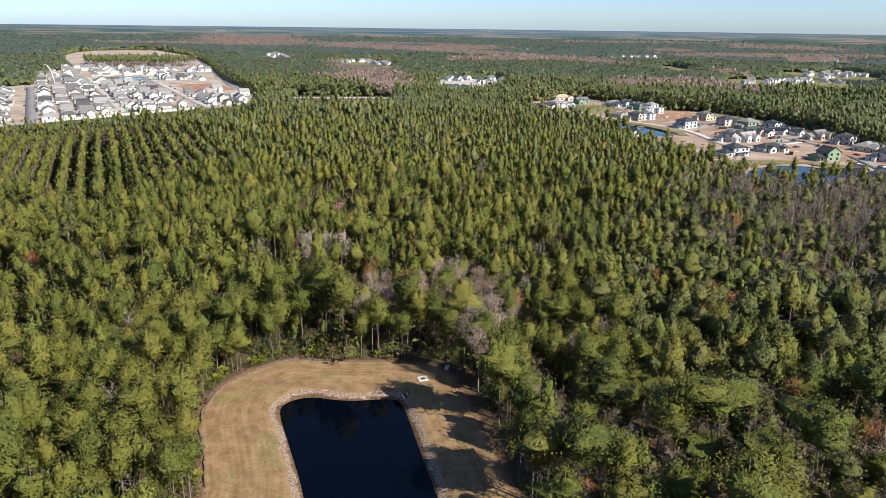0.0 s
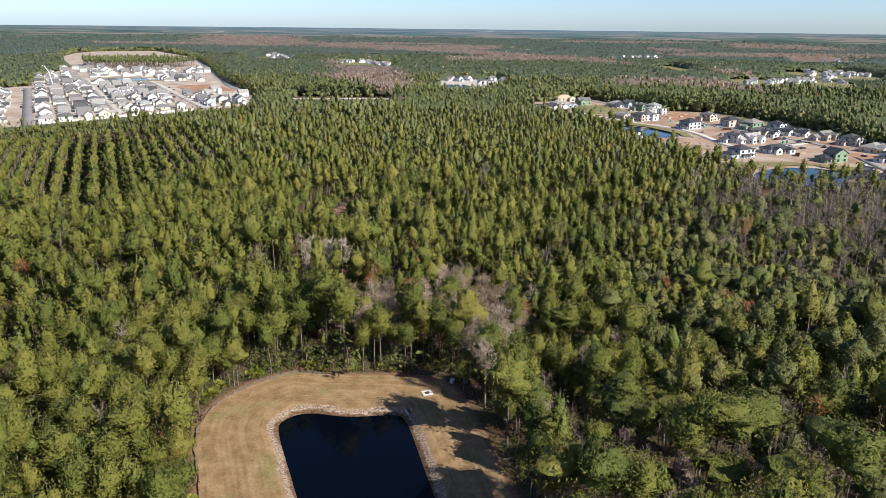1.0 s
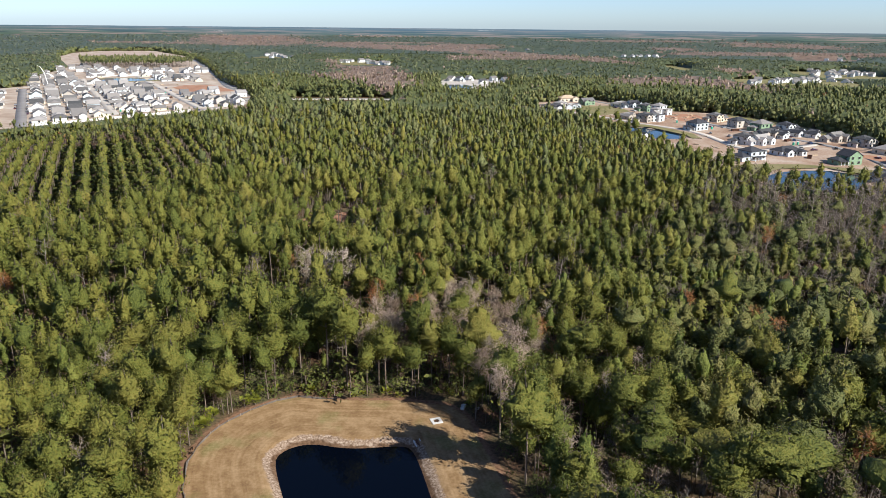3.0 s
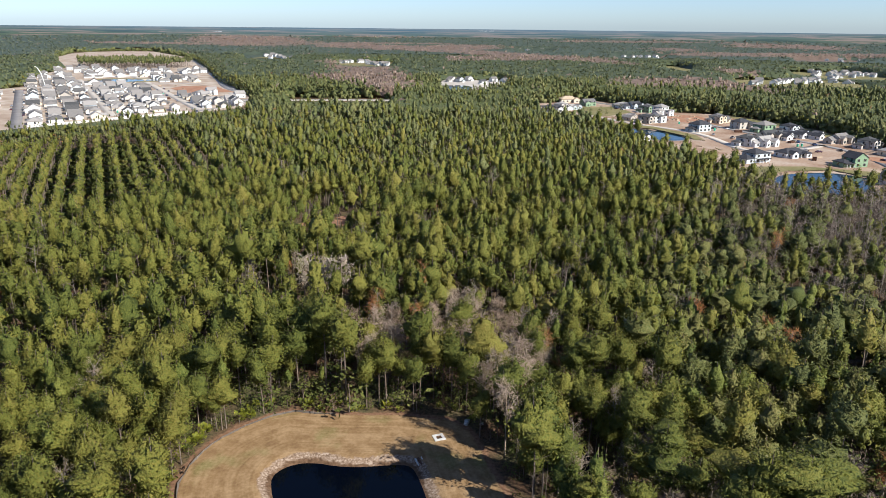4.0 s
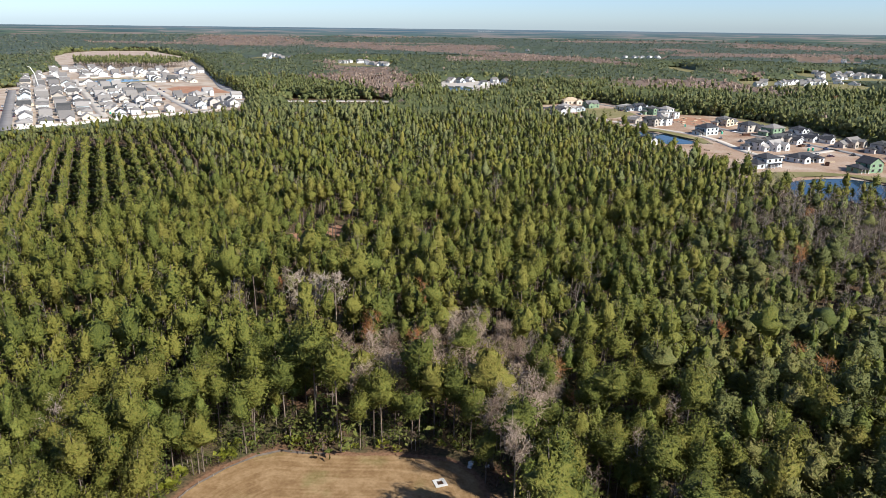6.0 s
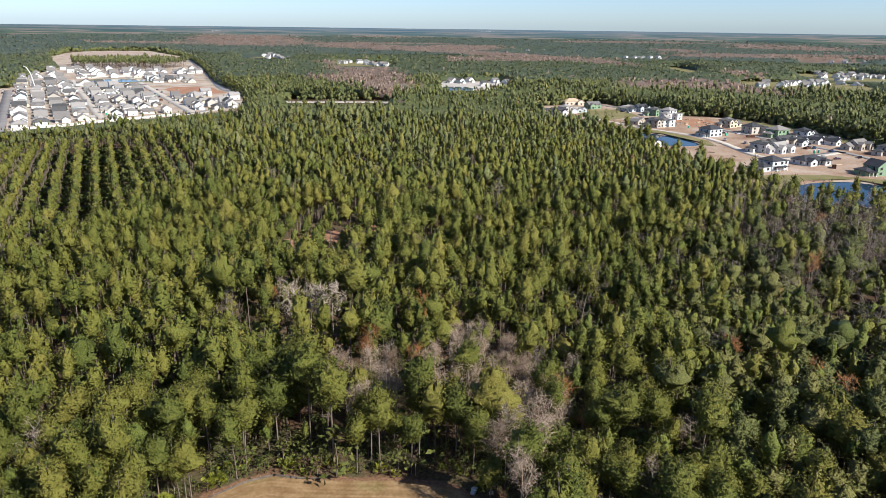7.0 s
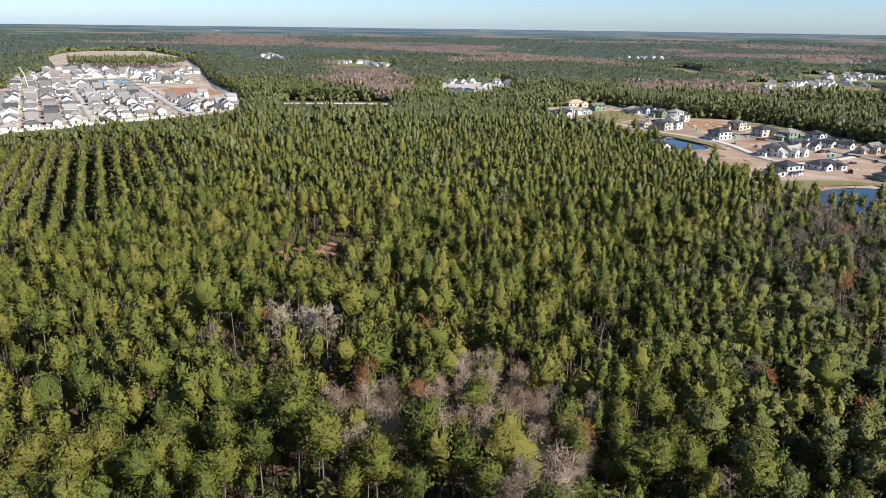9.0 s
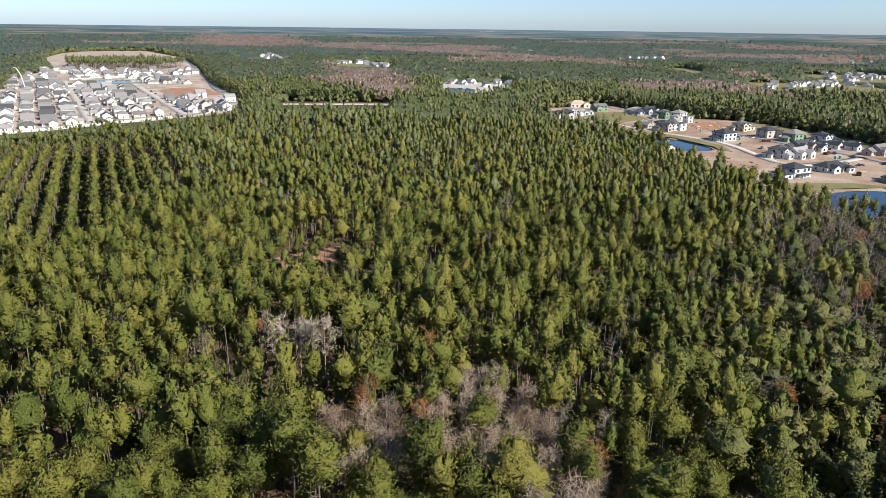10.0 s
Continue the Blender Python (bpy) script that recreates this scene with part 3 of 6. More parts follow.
def wood_of(name, kinds, x, y, scale, stretch, mats, label, category="forest"):
    """A stand of trees as one mesh: kinds is a list of (wood, leaves) templates dealt out at random."""
    if not len(x):
        return None
    deal = rng.integers(0, len(kinds), len(x))
    turn = rng.uniform(0, 2 * math.pi, len(x))
    tone = rng.uniform(0, 1, len(x))
    pieces, which, tones = [], [], []
    for k, pair in enumerate(kinds):
        at = deal == k
        if not at.any():
            continue
        for n, template in enumerate(pair):
            if template is None:
                continue
            piece = spread(template, x[at], y[at], land(x[at], y[at]) - 0.1, turn[at], scale[at], stretch[at])
            pieces.append(piece)
            which.append(np.full(len(piece[1]), n))
            tones.append(np.repeat(tone[at], len(template[0])))
    v, f, n = joined(pieces)
    me = toned(quad_mesh(name, v, f, mats, np.concatenate(which), n), np.concatenate(tones))
    smooth_shading(me)
    return tagged(new(name, me), label, category, kind="stuff")


def planted(low_x, high_x, low_y, high_y, gap, wobble=0.38):
    """Jittered places over a rectangle."""
    gx, gy = np.meshgrid(np.arange(low_x, high_x, gap), np.arange(low_y, high_y, gap))
    gx[1::2] += gap / 2
    return (gx.ravel() + rng.uniform(-wobble, wobble, gx.size) * gap, gy.ravel() + rng.uniform(-wobble, wobble, gx.size) * gap)


CYPRESS_DOME = [(-31, 182), (-29, 171), (-15, 164), (-3, 156), (8, 148), (16, 148), (20, 164), (16, 186), (10, 203), (6, 209), (-10, 191)]
DEAD_TREES = [(-43, 198), (-50, 227), (-29, 227), (-25, 212), (-28, 198)]
ROUGH_CORNER = [(17, 60), (17, 118), (21, 142), (34, 134), (52, 128), (76, 128), (110, 124), (150, 112), (150, 60)]
SWAMP = [(72, 140), (52, 205), (62, 246), (95, 300), (126, 356), (150, 400), (178, 372), (270, 350), (280, 140)]
GREY_WOOD = [(60, 246), (95, 300), (126, 356), (150, 400), (178, 372), (250, 350), (260, 230), (120, 170), (98, 200), (84, 225)]
GREY_PATCH = [(130, 274), (150, 321), (200, 340), (215, 320), (150, 236), (132, 245)]
DARK_GAP = [(20.5, 127), (20.5, 146), (24.5, 147), (26.5, 127)]
RUST_GAP = [(-76, 299), (-56, 316), (-32, 331), (-24, 326), (-38, 309), (-60, 296)]
PLANTATION = [(-240, 300), (-176, 290), (-145, 265), (-126, 300), (-124, 385), (-165, 475), (-215, 500), (-300, 420)]
FAR_CYPRESS = [(-251, 1465), (-213, 1409), (-164, 1272), (-102, 1286), (-42, 978), (-39, 819), (-66, 816), (-113, 880), (-187, 982), (-197, 1033), (-150, 1064)]
SKY_CYPRESS = [(-457, 2667), (-99, 2417), (32, 2600), (191, 2545), (160, 2149), (75, 2060), (70, 1806), (-80, 1935), (-243, 2089), (-374, 2185)]
WEST_CYPRESS = [(-1034, 2998), (-964, 3297), (-677, 3235), (-457, 2667), (-486, 2247), (-651, 2231), (-827, 2402)]
RED_CYPRESS = [(-13, 2179), (124, 2006), (231, 1791), (330, 1622), (370, 1452), (349, 1371), (233, 1524), (126, 1618), (-12, 1883)]
EAST_CYPRESS = [(470, 1290), (505, 1201), (469, 1133), (440, 1180)]
BACK_CYPRESS = [(225, 985), (351, 1046), (385, 957), (385, 851), (361, 810), (322, 835), (296, 885), (200, 900)]
NORTH_CYPRESS = [(689, 2452), (807, 2340), (734, 2133), (610, 2176)]
EDGE_CYPRESS = [(1124, 2955), (1346, 2770), (1380, 2496), (1280, 2316), (1137, 2460), (972, 2562)]
FAR_ROAD_EDGE = [(-188, 776), (-176, 826), (-55, 830), (-55, 784)]
FAR_LOTS = [(-12, 950), (-8, 1120), (80, 1125), (98, 1060), (70, 1000), (40, 945)]


def plot(x, y, w, d):
    return [(x - w, y - d), (x - w, y + d), (x + w, y + d), (x + w, y - d)]


# openings in the far woods where houses stand
FAR_PLOTS = [plot(-430, 1810, 55, 90), plot(-350, 1735, 75, 20), plot(-165, 1540, 60, 75), plot(530, 1115, 90, 75), plot(695, 1310, 65, 100), plot(535, 2025, 80, 45), plot(290, 2465, 75, 45),
             plot(980, 1895, 100, 45), plot(470, 1490, 20, 90)]


def open_ground(x, y):
    """True where no tree of the wood stands."""
    shut = signed(CLEARING, x, y) < 0.8
    for poly, by in ((RIGHT_LOTS, 2), (LEFT_LOTS, 1), (LONG_POND, 6), (ROUND_POND, 4), (RUST_GAP, 0), (DARK_GAP, -0.5), (FAR_ROAD_EDGE, 0), (FAR_LOTS, 0), *((p, 0) for p in FAR_PLOTS)):
        shut |= signed(poly, x, y) < by
    return shut & ~((signed(WOOD_STRIP, x, y) < 0))


def seen_side(x, y, by=70):
    """Keeps the woods to the broad wedge that the flight looks over."""
    return (np.abs(x) < 0.66 * (y + 20) + by) & (y > 62)


def wave(x, y, scale, seed):
    """A smooth field from -1 to 1."""
    r = np.random.default_rng(seed)
    out = np.zeros(np.shape(x))
    for _ in range(7):
        a, b, c = r.uniform(-1, 1), r.uniform(-1, 1), r.uniform(0, 6.3)
        out = out + np.sin((a * x + b * y) / scale * 2.2 + c)
    return out / 3.2


def bare_share(x, y):
    """How much of the wood is leafless at a place."""
    s = np.where(np.hypot(x, y) < 480, 0.035, 0.008) + 0.10 * np.clip(wave(x, y, 25, 5) - 0.7, 0, 1)
    for poly, k, soft in ((CYPRESS_DOME, 0.12, 3), (ROUGH_CORNER, 0.17, 6), (GREY_WOOD, 0.45, 18), (GREY_PATCH, 0.85, 6), (FAR_CYPRESS, 0.95, 15), (BACK_CYPRESS, 0.9, 14), (SKY_CYPRESS, 0.97, 25), (WEST_CYPRESS, 0.95, 60), (RED_CYPRESS, 0.97, 15), (NORTH_CYPRESS, 0.95, 30), (EDGE_CYPRESS, 0.9, 40), (EAST_CYPRESS, 0.9, 14)):
        s = np.maximum(s, k * np.clip(0.5 - signed(poly, x, y) / (2 * soft), 0, 1))
    far = np.clip((y - 1250 - 700 * (x < 0)) / 300, 0, 1)
    return np.maximum(s, far * np.clip(9 * wave(x * 0.3, y, 150, 9) - 3.2, 0, 0.9))


r0 = np.random.default_rng(3)
FINE_PINES = [pine(r0, 10, 12, 820, 0.23, 5, 7, dent=0.34, core=0.74, wide=(1.75, 2.2, 1.95, 2.6)[k % 4], low=0.44 + 0.06 * (k % 3), lumps=24) for k in range(12)]
PINES = [[pine(r0, 7, 9, 230, 0.33, 4, 3, dent=0.3, wide=(1.65, 1.95, 2.3)[k % 3], low=0.47 + 0.04 * (k % 4), lumps=20) for k in range(8)],
         [pine(r0, 6, 7, 112, 0.36, 3, 0, dent=0.38, core=0.72, wide=(1.4, 1.65, 2.0)[k % 3], low=0.5 + 0.04 * (k % 4), long=2.0) for k in range(9)],
         [pine(r0, 4, 4, 12, 0.52, 3, 0, wide=(1.2, 1.4, 1.65)[k % 3], low=0.52 + 0.04 * (k % 4), long=1.7, lumps=10) for k in range(9)],
         [(None, crown(r0, 2, 3, 5, 0.85, 9.5, 16.5, 1.5, lumps=5, long=1.6)) for _ in range(8)],
         [(None, crown(r0, 1, 4, 4, 1.9, 10.0, 14.2, 2.3, lumps=5, long=1.5, core=0.8)) for _ in range(8)]]
# old pines of the wet corner, broad and flat-topped
BROAD_PINES = [pine(r0, 10, 14, 1000, 0.24, 5, 12, dent=0.34, core=0.74, height=17.5, wide=2.5 + 0.3 * (k % 3), low=0.58, trunk=0.2, lumps=28, rough=0.6, round_top=0.5) for k in range(5)]
CYPRESSES = [bare(r0, 30, 620, 0.028, low=0.5, height=14.0, wide=2.1) for _ in range(5)]
RUST_TREES = [bare(r0, 16, 420, 0.035, low=0.6, wide=1.9, height=14.0) for _ in range(3)]
BARES = [[bare(r0, 24, 380, 0.018) for _ in range(6)],
         [bare(r0, 10, 120, 0.042, sides=3) for _ in range(5)],
         [bare(r0, 7, 46, 0.10, sides=3) for _ in range(4)],
         [bare(r0, 3, 18, 0.28, sides=3) for _ in range(4)],
         [(None, crown(r0, 1, 4, 4, 1.9, 9.5, 13.6, 2.3, lumps=5, long=1.5, core=0.8)) for _ in range(6)]]
SWAMP_TREES = [None, [pine(r0, 7, 8, 110, 0.4, 3, 0, dent=0.4, height=14, wide=2.3, low=0.42, rough=0.5, round_top=0.5) for _ in range(6)],
               [pine(r0, 4, 5, 22, 0.62, 3, 0, dent=0.4, height=14, wide=2.2, low=0.44, rough=0.5, lumps=10, round_top=0.5) for _ in range(6)], PINES[3]]
EDGE_SHRUBS = [(None, bush(r0, 3, 1, 1.5)[1]) for _ in range(5)]
BUSHES = [[bush(r0, 14, 6, 0.42) for _ in range(5)], [bush(r0, 5, 1, 1.1) for _ in range(5)], [bush(r0, 3, 1, 1.3) for _ in range(4)]]

LEVELS = [(0, 155), (155, 310), (310, 570), (570, 980)]
GAPS = [4.5, 4.1, 3.75, 4.1]


def height_room(x, y):
    """Trees before houses and roads, shortened to fit the camera's view: the share of a full-grown tree that leaves the
    open ground behind it in the clear.
    """
    x, y = np.asarray(x, float), np.asarray(y, float)
    out = np.ones(x.shape)
    dx, dy = x + 4, y - 40
    far = np.hypot(dx, dy)
    for poly in [LEFT_LOTS, RIGHT_LOTS, FAR_LOTS, FAR_ROAD_EDGE, RUST_GAP] + FAR_PLOTS:
        turn = [math.atan2(px + 4, py - 40) for px, py in poly]
        way = np.arctan2(dx, dy)
        near = np.where((way > min(turn)) & (way < max(turn)))[0]
        for share in (0.12, 0.25, 0.4, 0.55, 0.7, 0.85) if poly is not RUST_GAP else (0.3, 0.5, 0.7, 0.9):
            k = 1 + share * (36 if poly is LEFT_LOTS else 16 if poly is RIGHT_LOTS else 22) / 80
            hit = signed(poly, -4 + dx[near] * k, 40 + dy[near] * k) < (-1 if poly is RUST_GAP else -4)
            out[near] = np.where(hit, np.minimum(out[near], share), out[near])
    out[signed(WOOD_STRIP, x, y) < 0] = 1.0
    return out


def sizes(n, mean, spread_by):
    return np.clip(rng.normal(mean, spread_by, n), mean * 0.6, mean * 1.4)


pine_spots, broad_spots, bare_spots = [], [], []
# leafless thickets stand closer than the pines
for poly, gap, low, high in ((CYPRESS_DOME, 5.2, 0.85, 1.08), (ROUGH_CORNER, 4.2, 0.5, 0.9)):
    px, py = [p[0] for p in poly], [p[1] for p in poly]
    x, y = planted(min(px), max(px), max(min(py), 80), max(py), gap, 0.45)
    keep = (signed(poly, x, y) < 1) & ~open_ground(x, y) & ((signed(CLEARING, x, y) > 13) | (poly is ROUGH_CORNER))
    bare_spots += [(u, v, rng.uniform(low, high), 1.0) for u, v in zip(x[keep], y[keep])]
for level, ((near, far), gap) in enumerate(zip(LEVELS, GAPS)):
    x, y = planted(-0.8 * far - 60, 0.8 * far + 60, 60, far + 32, gap, 0.65)
    r = np.hypot(x, y - 30)
    keep = (r >= near) & (r < far) & seen_side(x, y) & ~open_ground(x, y) & (signed(PLANTATION, x, y) > 2)
    keep &= rng.uniform(0, 1, len(x)) > np.where(signed(GREY_WOOD, x, y) < 0, 0.12, 0.06) + 0.12 * np.clip(wave(x, y, 12, 21), 0, 1)
    x, y = x[keep], y[keep]
    share = bare_share(x, y)
    keep = ~((signed(DEAD_TREES, x, y) < 0) | ((signed(CYPRESS_DOME, x, y) < 0) & (signed(CLEARING, x, y) > 13) & (rng.uniform(0, 1, len(x)) < 0.55)) | ((signed(ROUGH_CORNER, x, y) < 0) & (rng.uniform(0, 1, len(x)) < 0.5)))
    x, y, share = x[keep], y[keep], share[keep]
    pick = rng.uniform(0, 1, len(x))
    is_bare = pick < share
    rust = ~is_bare & (pick > np.where(signed(CYPRESS_DOME, x, y) < 3, 0.86, np.where(signed(ROUGH_CORNER, x, y) < 0, 0.90, 0.992)))
    green = ~is_bare & ~rust
    size = sizes(len(x), 0.96, 0.19) * (1 + 0.10 * wave(x, y, 40, 2))
    room = height_room(x, y)
    size *= np.minimum(1, room + np.where((x > 90) & (y < 560), 0.6, 0.35) * (room < 1) * rng.uniform(0, 1, len(x)) ** np.where((x > 90) & (y < 560), 2.2, 4))
    tall = rng.uniform(0.74, 1.14, len(x))
    if level == 0:
        broad = green & (signed(ROUGH_CORNER, x, y) < 0) & (rng.uniform(0, 1, len(x)) < 0.6)
        broad_spots += list(zip(x[broad], y[broad], size[broad], tall[broad]))
        green &= ~broad
        pine_spots += list(zip(x[green], y[green], size[green], tall[green]))
        bare_spots += list(zip(x[is_bare], y[is_bare], size[is_bare], tall[is_bare]))
    else:
        thin = green & (room < 1) & (x > 90) & (y < 560)
        green &= ~thin
        wood_of("thin_pines", PINES[1], x[thin], y[thin], size[thin], tall[thin], [BARK, PINE], "thin young pines in front of the ponds")
        # in and round the swamp the leaf colour itself holds the shade
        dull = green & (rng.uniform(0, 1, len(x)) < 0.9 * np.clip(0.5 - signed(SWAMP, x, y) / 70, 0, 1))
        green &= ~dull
        # the share of haze-toned pines grows with distance
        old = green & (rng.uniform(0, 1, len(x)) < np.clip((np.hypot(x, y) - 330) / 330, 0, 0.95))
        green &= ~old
        wood_of("mixed_woods", SWAMP_TREES[level], x[dull], y[dull], size[dull] * 0.95, tall[dull], [BARK, SHADED_SWAMP_LEAF], "dull dark green trees of a mixed swamp wood")
        wood_of("old_pine_forest", PINES[level], x[old], y[old], size[old], tall[old], [BARK, HAZED_PINE], "pine forest with haze painted into its grey-green")
        wood_of("pine_forest", PINES[level], x[green], y[green], size[green], tall[green], [BARK, PINE], "dense tall green pine forest with bare trunks")
        wood_of("leafless_woods", BARES[level if level < 3 else 4], x[is_bare], y[is_bare], size[is_bare], tall[is_bare], [GREY_BARK, TWIG if level < 1 else SWAMP_TWIG if level < 3 else FAR_TWIG], "grey-pink leafless swamp trees among pines")
    wood_of("rusty_trees", RUST_TREES if level < 2 else BARES[3], x[rust], y[rust], size[rust] * 0.93, tall[rust], [GREY_BARK, RUSTY], "trees with rust-brown dead needles")
    if level < 3:
        bx, by = planted(-0.8 * far - 60, 0.8 * far + 60, 60, far + 32, gap * (1.0, 2.1, 3.2)[level], 0.5)
        r = np.hypot(bx, by - 30)
        keep = (r >= near) & (r < far) & seen_side(bx, by) & ~open_ground(bx, by) & (signed(PLANTATION, bx, by) > 2)
        keep &= (signed(ROUGH_CORNER, bx, by) > 0) | (rng.uniform(0, 1, len(bx)) < 0.5)
        bx, by = bx[keep], by[keep]
        dry = rng.uniform(0, 1, len(bx)) < 0.25 + 0.6 * bare_share(bx, by) + 0.35 * (signed(ROUGH_CORNER, bx, by) < 0)
        k = sizes(len(bx), 1.0, 0.3) * np.where(rng.uniform(0, 1, len(bx)) < 0.2, 1.75, 1.0)
        wood_of("undergrowth", BUSHES[level], bx[~dry], by[~dry], k[~dry], tall[:1].repeat((~dry).sum()), [BARK, SHRUB], "dark green undergrowth below the pines", "undergrowth")
        wood_of("dry_undergrowth", BUSHES[level], bx[dry], by[dry], k[dry] * 0.8, tall[:1].repeat(dry.sum()), [GREY_BARK, DRY_BRUSH], "dry grey-brown undergrowth below the trees", "undergrowth")

# younger trees fill the room between the full-grown ones
for near, far, gap, kinds in ((0, 155, 5.4, PINES[1]), (155, 310, 5.2, PINES[2]), (310, 570, 5.6, PINES[3])):
    x, y = planted(-0.8 * far - 60, 0.8 * far + 60, 60, far + 32, gap, 0.6)
    r = np.hypot(x, y - 30)
    keep = (r >= near) & (r < far) & seen_side(x, y, 30) & ~open_ground(x, y) & (signed(PLANTATION, x, y) > 2) & (signed(CYPRESS_DOME, x, y) > 0) & (signed(DEAD_TREES, x, y) > 0) & (signed(CLEARING, x, y) > 5)
    keep &= rng.uniform(0, 1, len(x)) > np.where((signed(ROUGH_CORNER, x, y) < 0) | (signed(GREY_WOOD, x, y) < 0), 0.7, 0.0)
    x, y = x[keep], y[keep]
    wood_of("young_pines", kinds, x, y, sizes(len(x), 0.7, 0.14) * height_room(x, y), rng.uniform(0.85, 1.15, len(x)), [BARK, YOUNG_PINE], "younger green pines between the tall ones")

# a loose screen of pines before the white estate
u = rng.uniform(0, 1, 34)
x, y = -288 + 134 * u + rng.uniform(-9, 9, 34), 508 + 71 * u + rng.uniform(-12, 8, 34)
wood_of("screen_pines", PINES[1], x, y, np.where(u > 0.42, 0.95, 0.62) * rng.uniform(0.8, 1.15, 34), np.ones(34), [BARK, PINE], "loose screen of pines before the estate")

# the grey wood on the right has leafless trees between its pines
x, y = planted(50, 270, 170, 405, 6.2, 0.5)
keep = (signed(GREY_WOOD, x, y) < -4) & ~open_ground(x, y) & (rng.uniform(0, 1, len(x)) < 0.3)
x, y = x[keep], y[keep]
wood_of("leafless_woods", BARES[2], x, y, sizes(len(x), 0.82, 0.14) * height_room(x, y), np.ones(len(x)), [BARK, SWAMP_TWIG], "grey-pink leafless swamp trees among pines")

# the strip of pines behind the estate
x, y = planted(-720, -470, 1290, 1460, 5.6, 0.5)
keep = signed(WOOD_STRIP, x, y) < 0
x, y = x[keep], y[keep]
wood_of("strip_pines", PINES[2], x, y, sizes(len(x), 1.05, 0.15), np.ones(len(x)), [BARK, HAZED_PINE], "narrow strip of tall pines behind the estate")

# planted rows on the left, bare lanes between them
a, b = np.meshgrid(np.arange(230, 680, 2.5), np.arange(-140, 160, 7.9))
a, b = a.ravel() + rng.uniform(-0.8, 0.8, a.size), b.ravel() + rng.uniform(-0.7, 0.7, a.size)
x, y = a * -0.43 + b * 0.9, a * 0.9 + b * 0.43
keep = (signed(PLANTATION, x, y) < 2) & ~open_ground(x, y)
x, y = x[keep], y[keep]
wood_of("pine_plantation", PINES[2], x, y, sizes(len(x), 1.12, 0.09) * height_room(x, y), np.full(len(x), 0.8), [BARK, PINE], "green pine plantation in straight rows with dark lanes")

bx, by = planted(-310, -110, 260, 505, 4.2, 0.5)
keep = (signed(PLANTATION, bx, by) < 0) & ~open_ground(bx, by)
bx, by = bx[keep], by[keep]
wood_of("undergrowth", BUSHES[2], bx, by, sizes(len(bx), 0.9, 0.2), np.ones(len(bx)), [BARK, SHRUB], "low green undergrowth in the plantation lanes", "undergrowth")

# far woods; the needles of each farther ring hold more painted haze
for low, high, gap, k, needles, twigs in ((980, 1700, 7.6, 0.97, HAZED_FAR_PINE, FAR_TWIG), (1700, 2750, 11.5, 1.12, HAZED_SKYLINE_PINE, FAR_TWIG), (2750, 3300, 22, 2.0, HAZED_SKYLINE_PINE, FAR_TWIG)):
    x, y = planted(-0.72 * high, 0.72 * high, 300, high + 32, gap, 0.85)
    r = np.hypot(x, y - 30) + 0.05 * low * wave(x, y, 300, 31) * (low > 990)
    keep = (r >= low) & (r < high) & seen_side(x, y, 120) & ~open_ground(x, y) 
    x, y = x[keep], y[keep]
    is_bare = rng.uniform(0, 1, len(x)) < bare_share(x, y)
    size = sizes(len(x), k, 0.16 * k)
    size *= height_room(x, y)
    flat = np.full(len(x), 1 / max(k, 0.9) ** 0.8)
    wood_of("far_pine_woods", PINES[4], x[~is_bare], y[~is_bare], size[~is_bare], flat[~is_bare], [BARK, needles], "distant pine woods, haze painted into their green")
    wood_of("far_leafless_woods", BARES[4], x[is_bare], y[is_bare], size[is_bare], flat[is_bare], [GREY_BARK, twigs], "distant pink-brown leafless cypress woods")

# lower trees and brush along the edges of the building land
x, y = planted(-560, 560, 380, 1750, 5.4, 0.6)
edge = np.minimum(signed(RIGHT_LOTS, x, y), signed(LEFT_LOTS, x, y))
keep = (edge > 1.5) & (edge < 13) & seen_side(x, y) & ~open_ground(x, y) & (y + 0.6 * np.abs(x) > 560)
x, y, room = x[keep], y[keep], height_room(x[keep], y[keep])
keep = room > 0.95
x, y = x[keep], y[keep]
wood_of("edge_pines", PINES[2], x, y, sizes(len(x), 0.62, 0.14), np.full(len(x), 0.9), [BARK, PINE], "lower pines along the edge of the woods")

x, y = planted(-1150, 900, 500, 2350, 6.0, 0.6)
keep = seen_side(x, y) & (np.hypot(x, y) > 560) & ((y < 1760) | (signed(LEFT_LOTS, x, y) < 14))
x, y = x[keep], y[keep]
edge = np.full(x.shape, 1e9)
for poly in [RIGHT_LOTS, LEFT_LOTS, FAR_LOTS, FAR_ROAD_EDGE] + FAR_PLOTS:
    edge = np.minimum(edge, signed(poly, x, y))
keep = (edge > 0.8) & (edge < 12) & ~open_ground(x, y)
x, y, edge = x[keep], y[keep], edge[keep]
wood_of("edge_shrubs", EDGE_SHRUBS, x, y, (0.7 + 0.13 * edge) * rng.uniform(0.8, 1.2, len(x)) * np.minimum(1, 1.3 * height_room(x, y)), np.full(len(x), 1.2), [BARK, HAZED_PINE], "shrubs and low branches along the edge of the woods", "undergrowth")

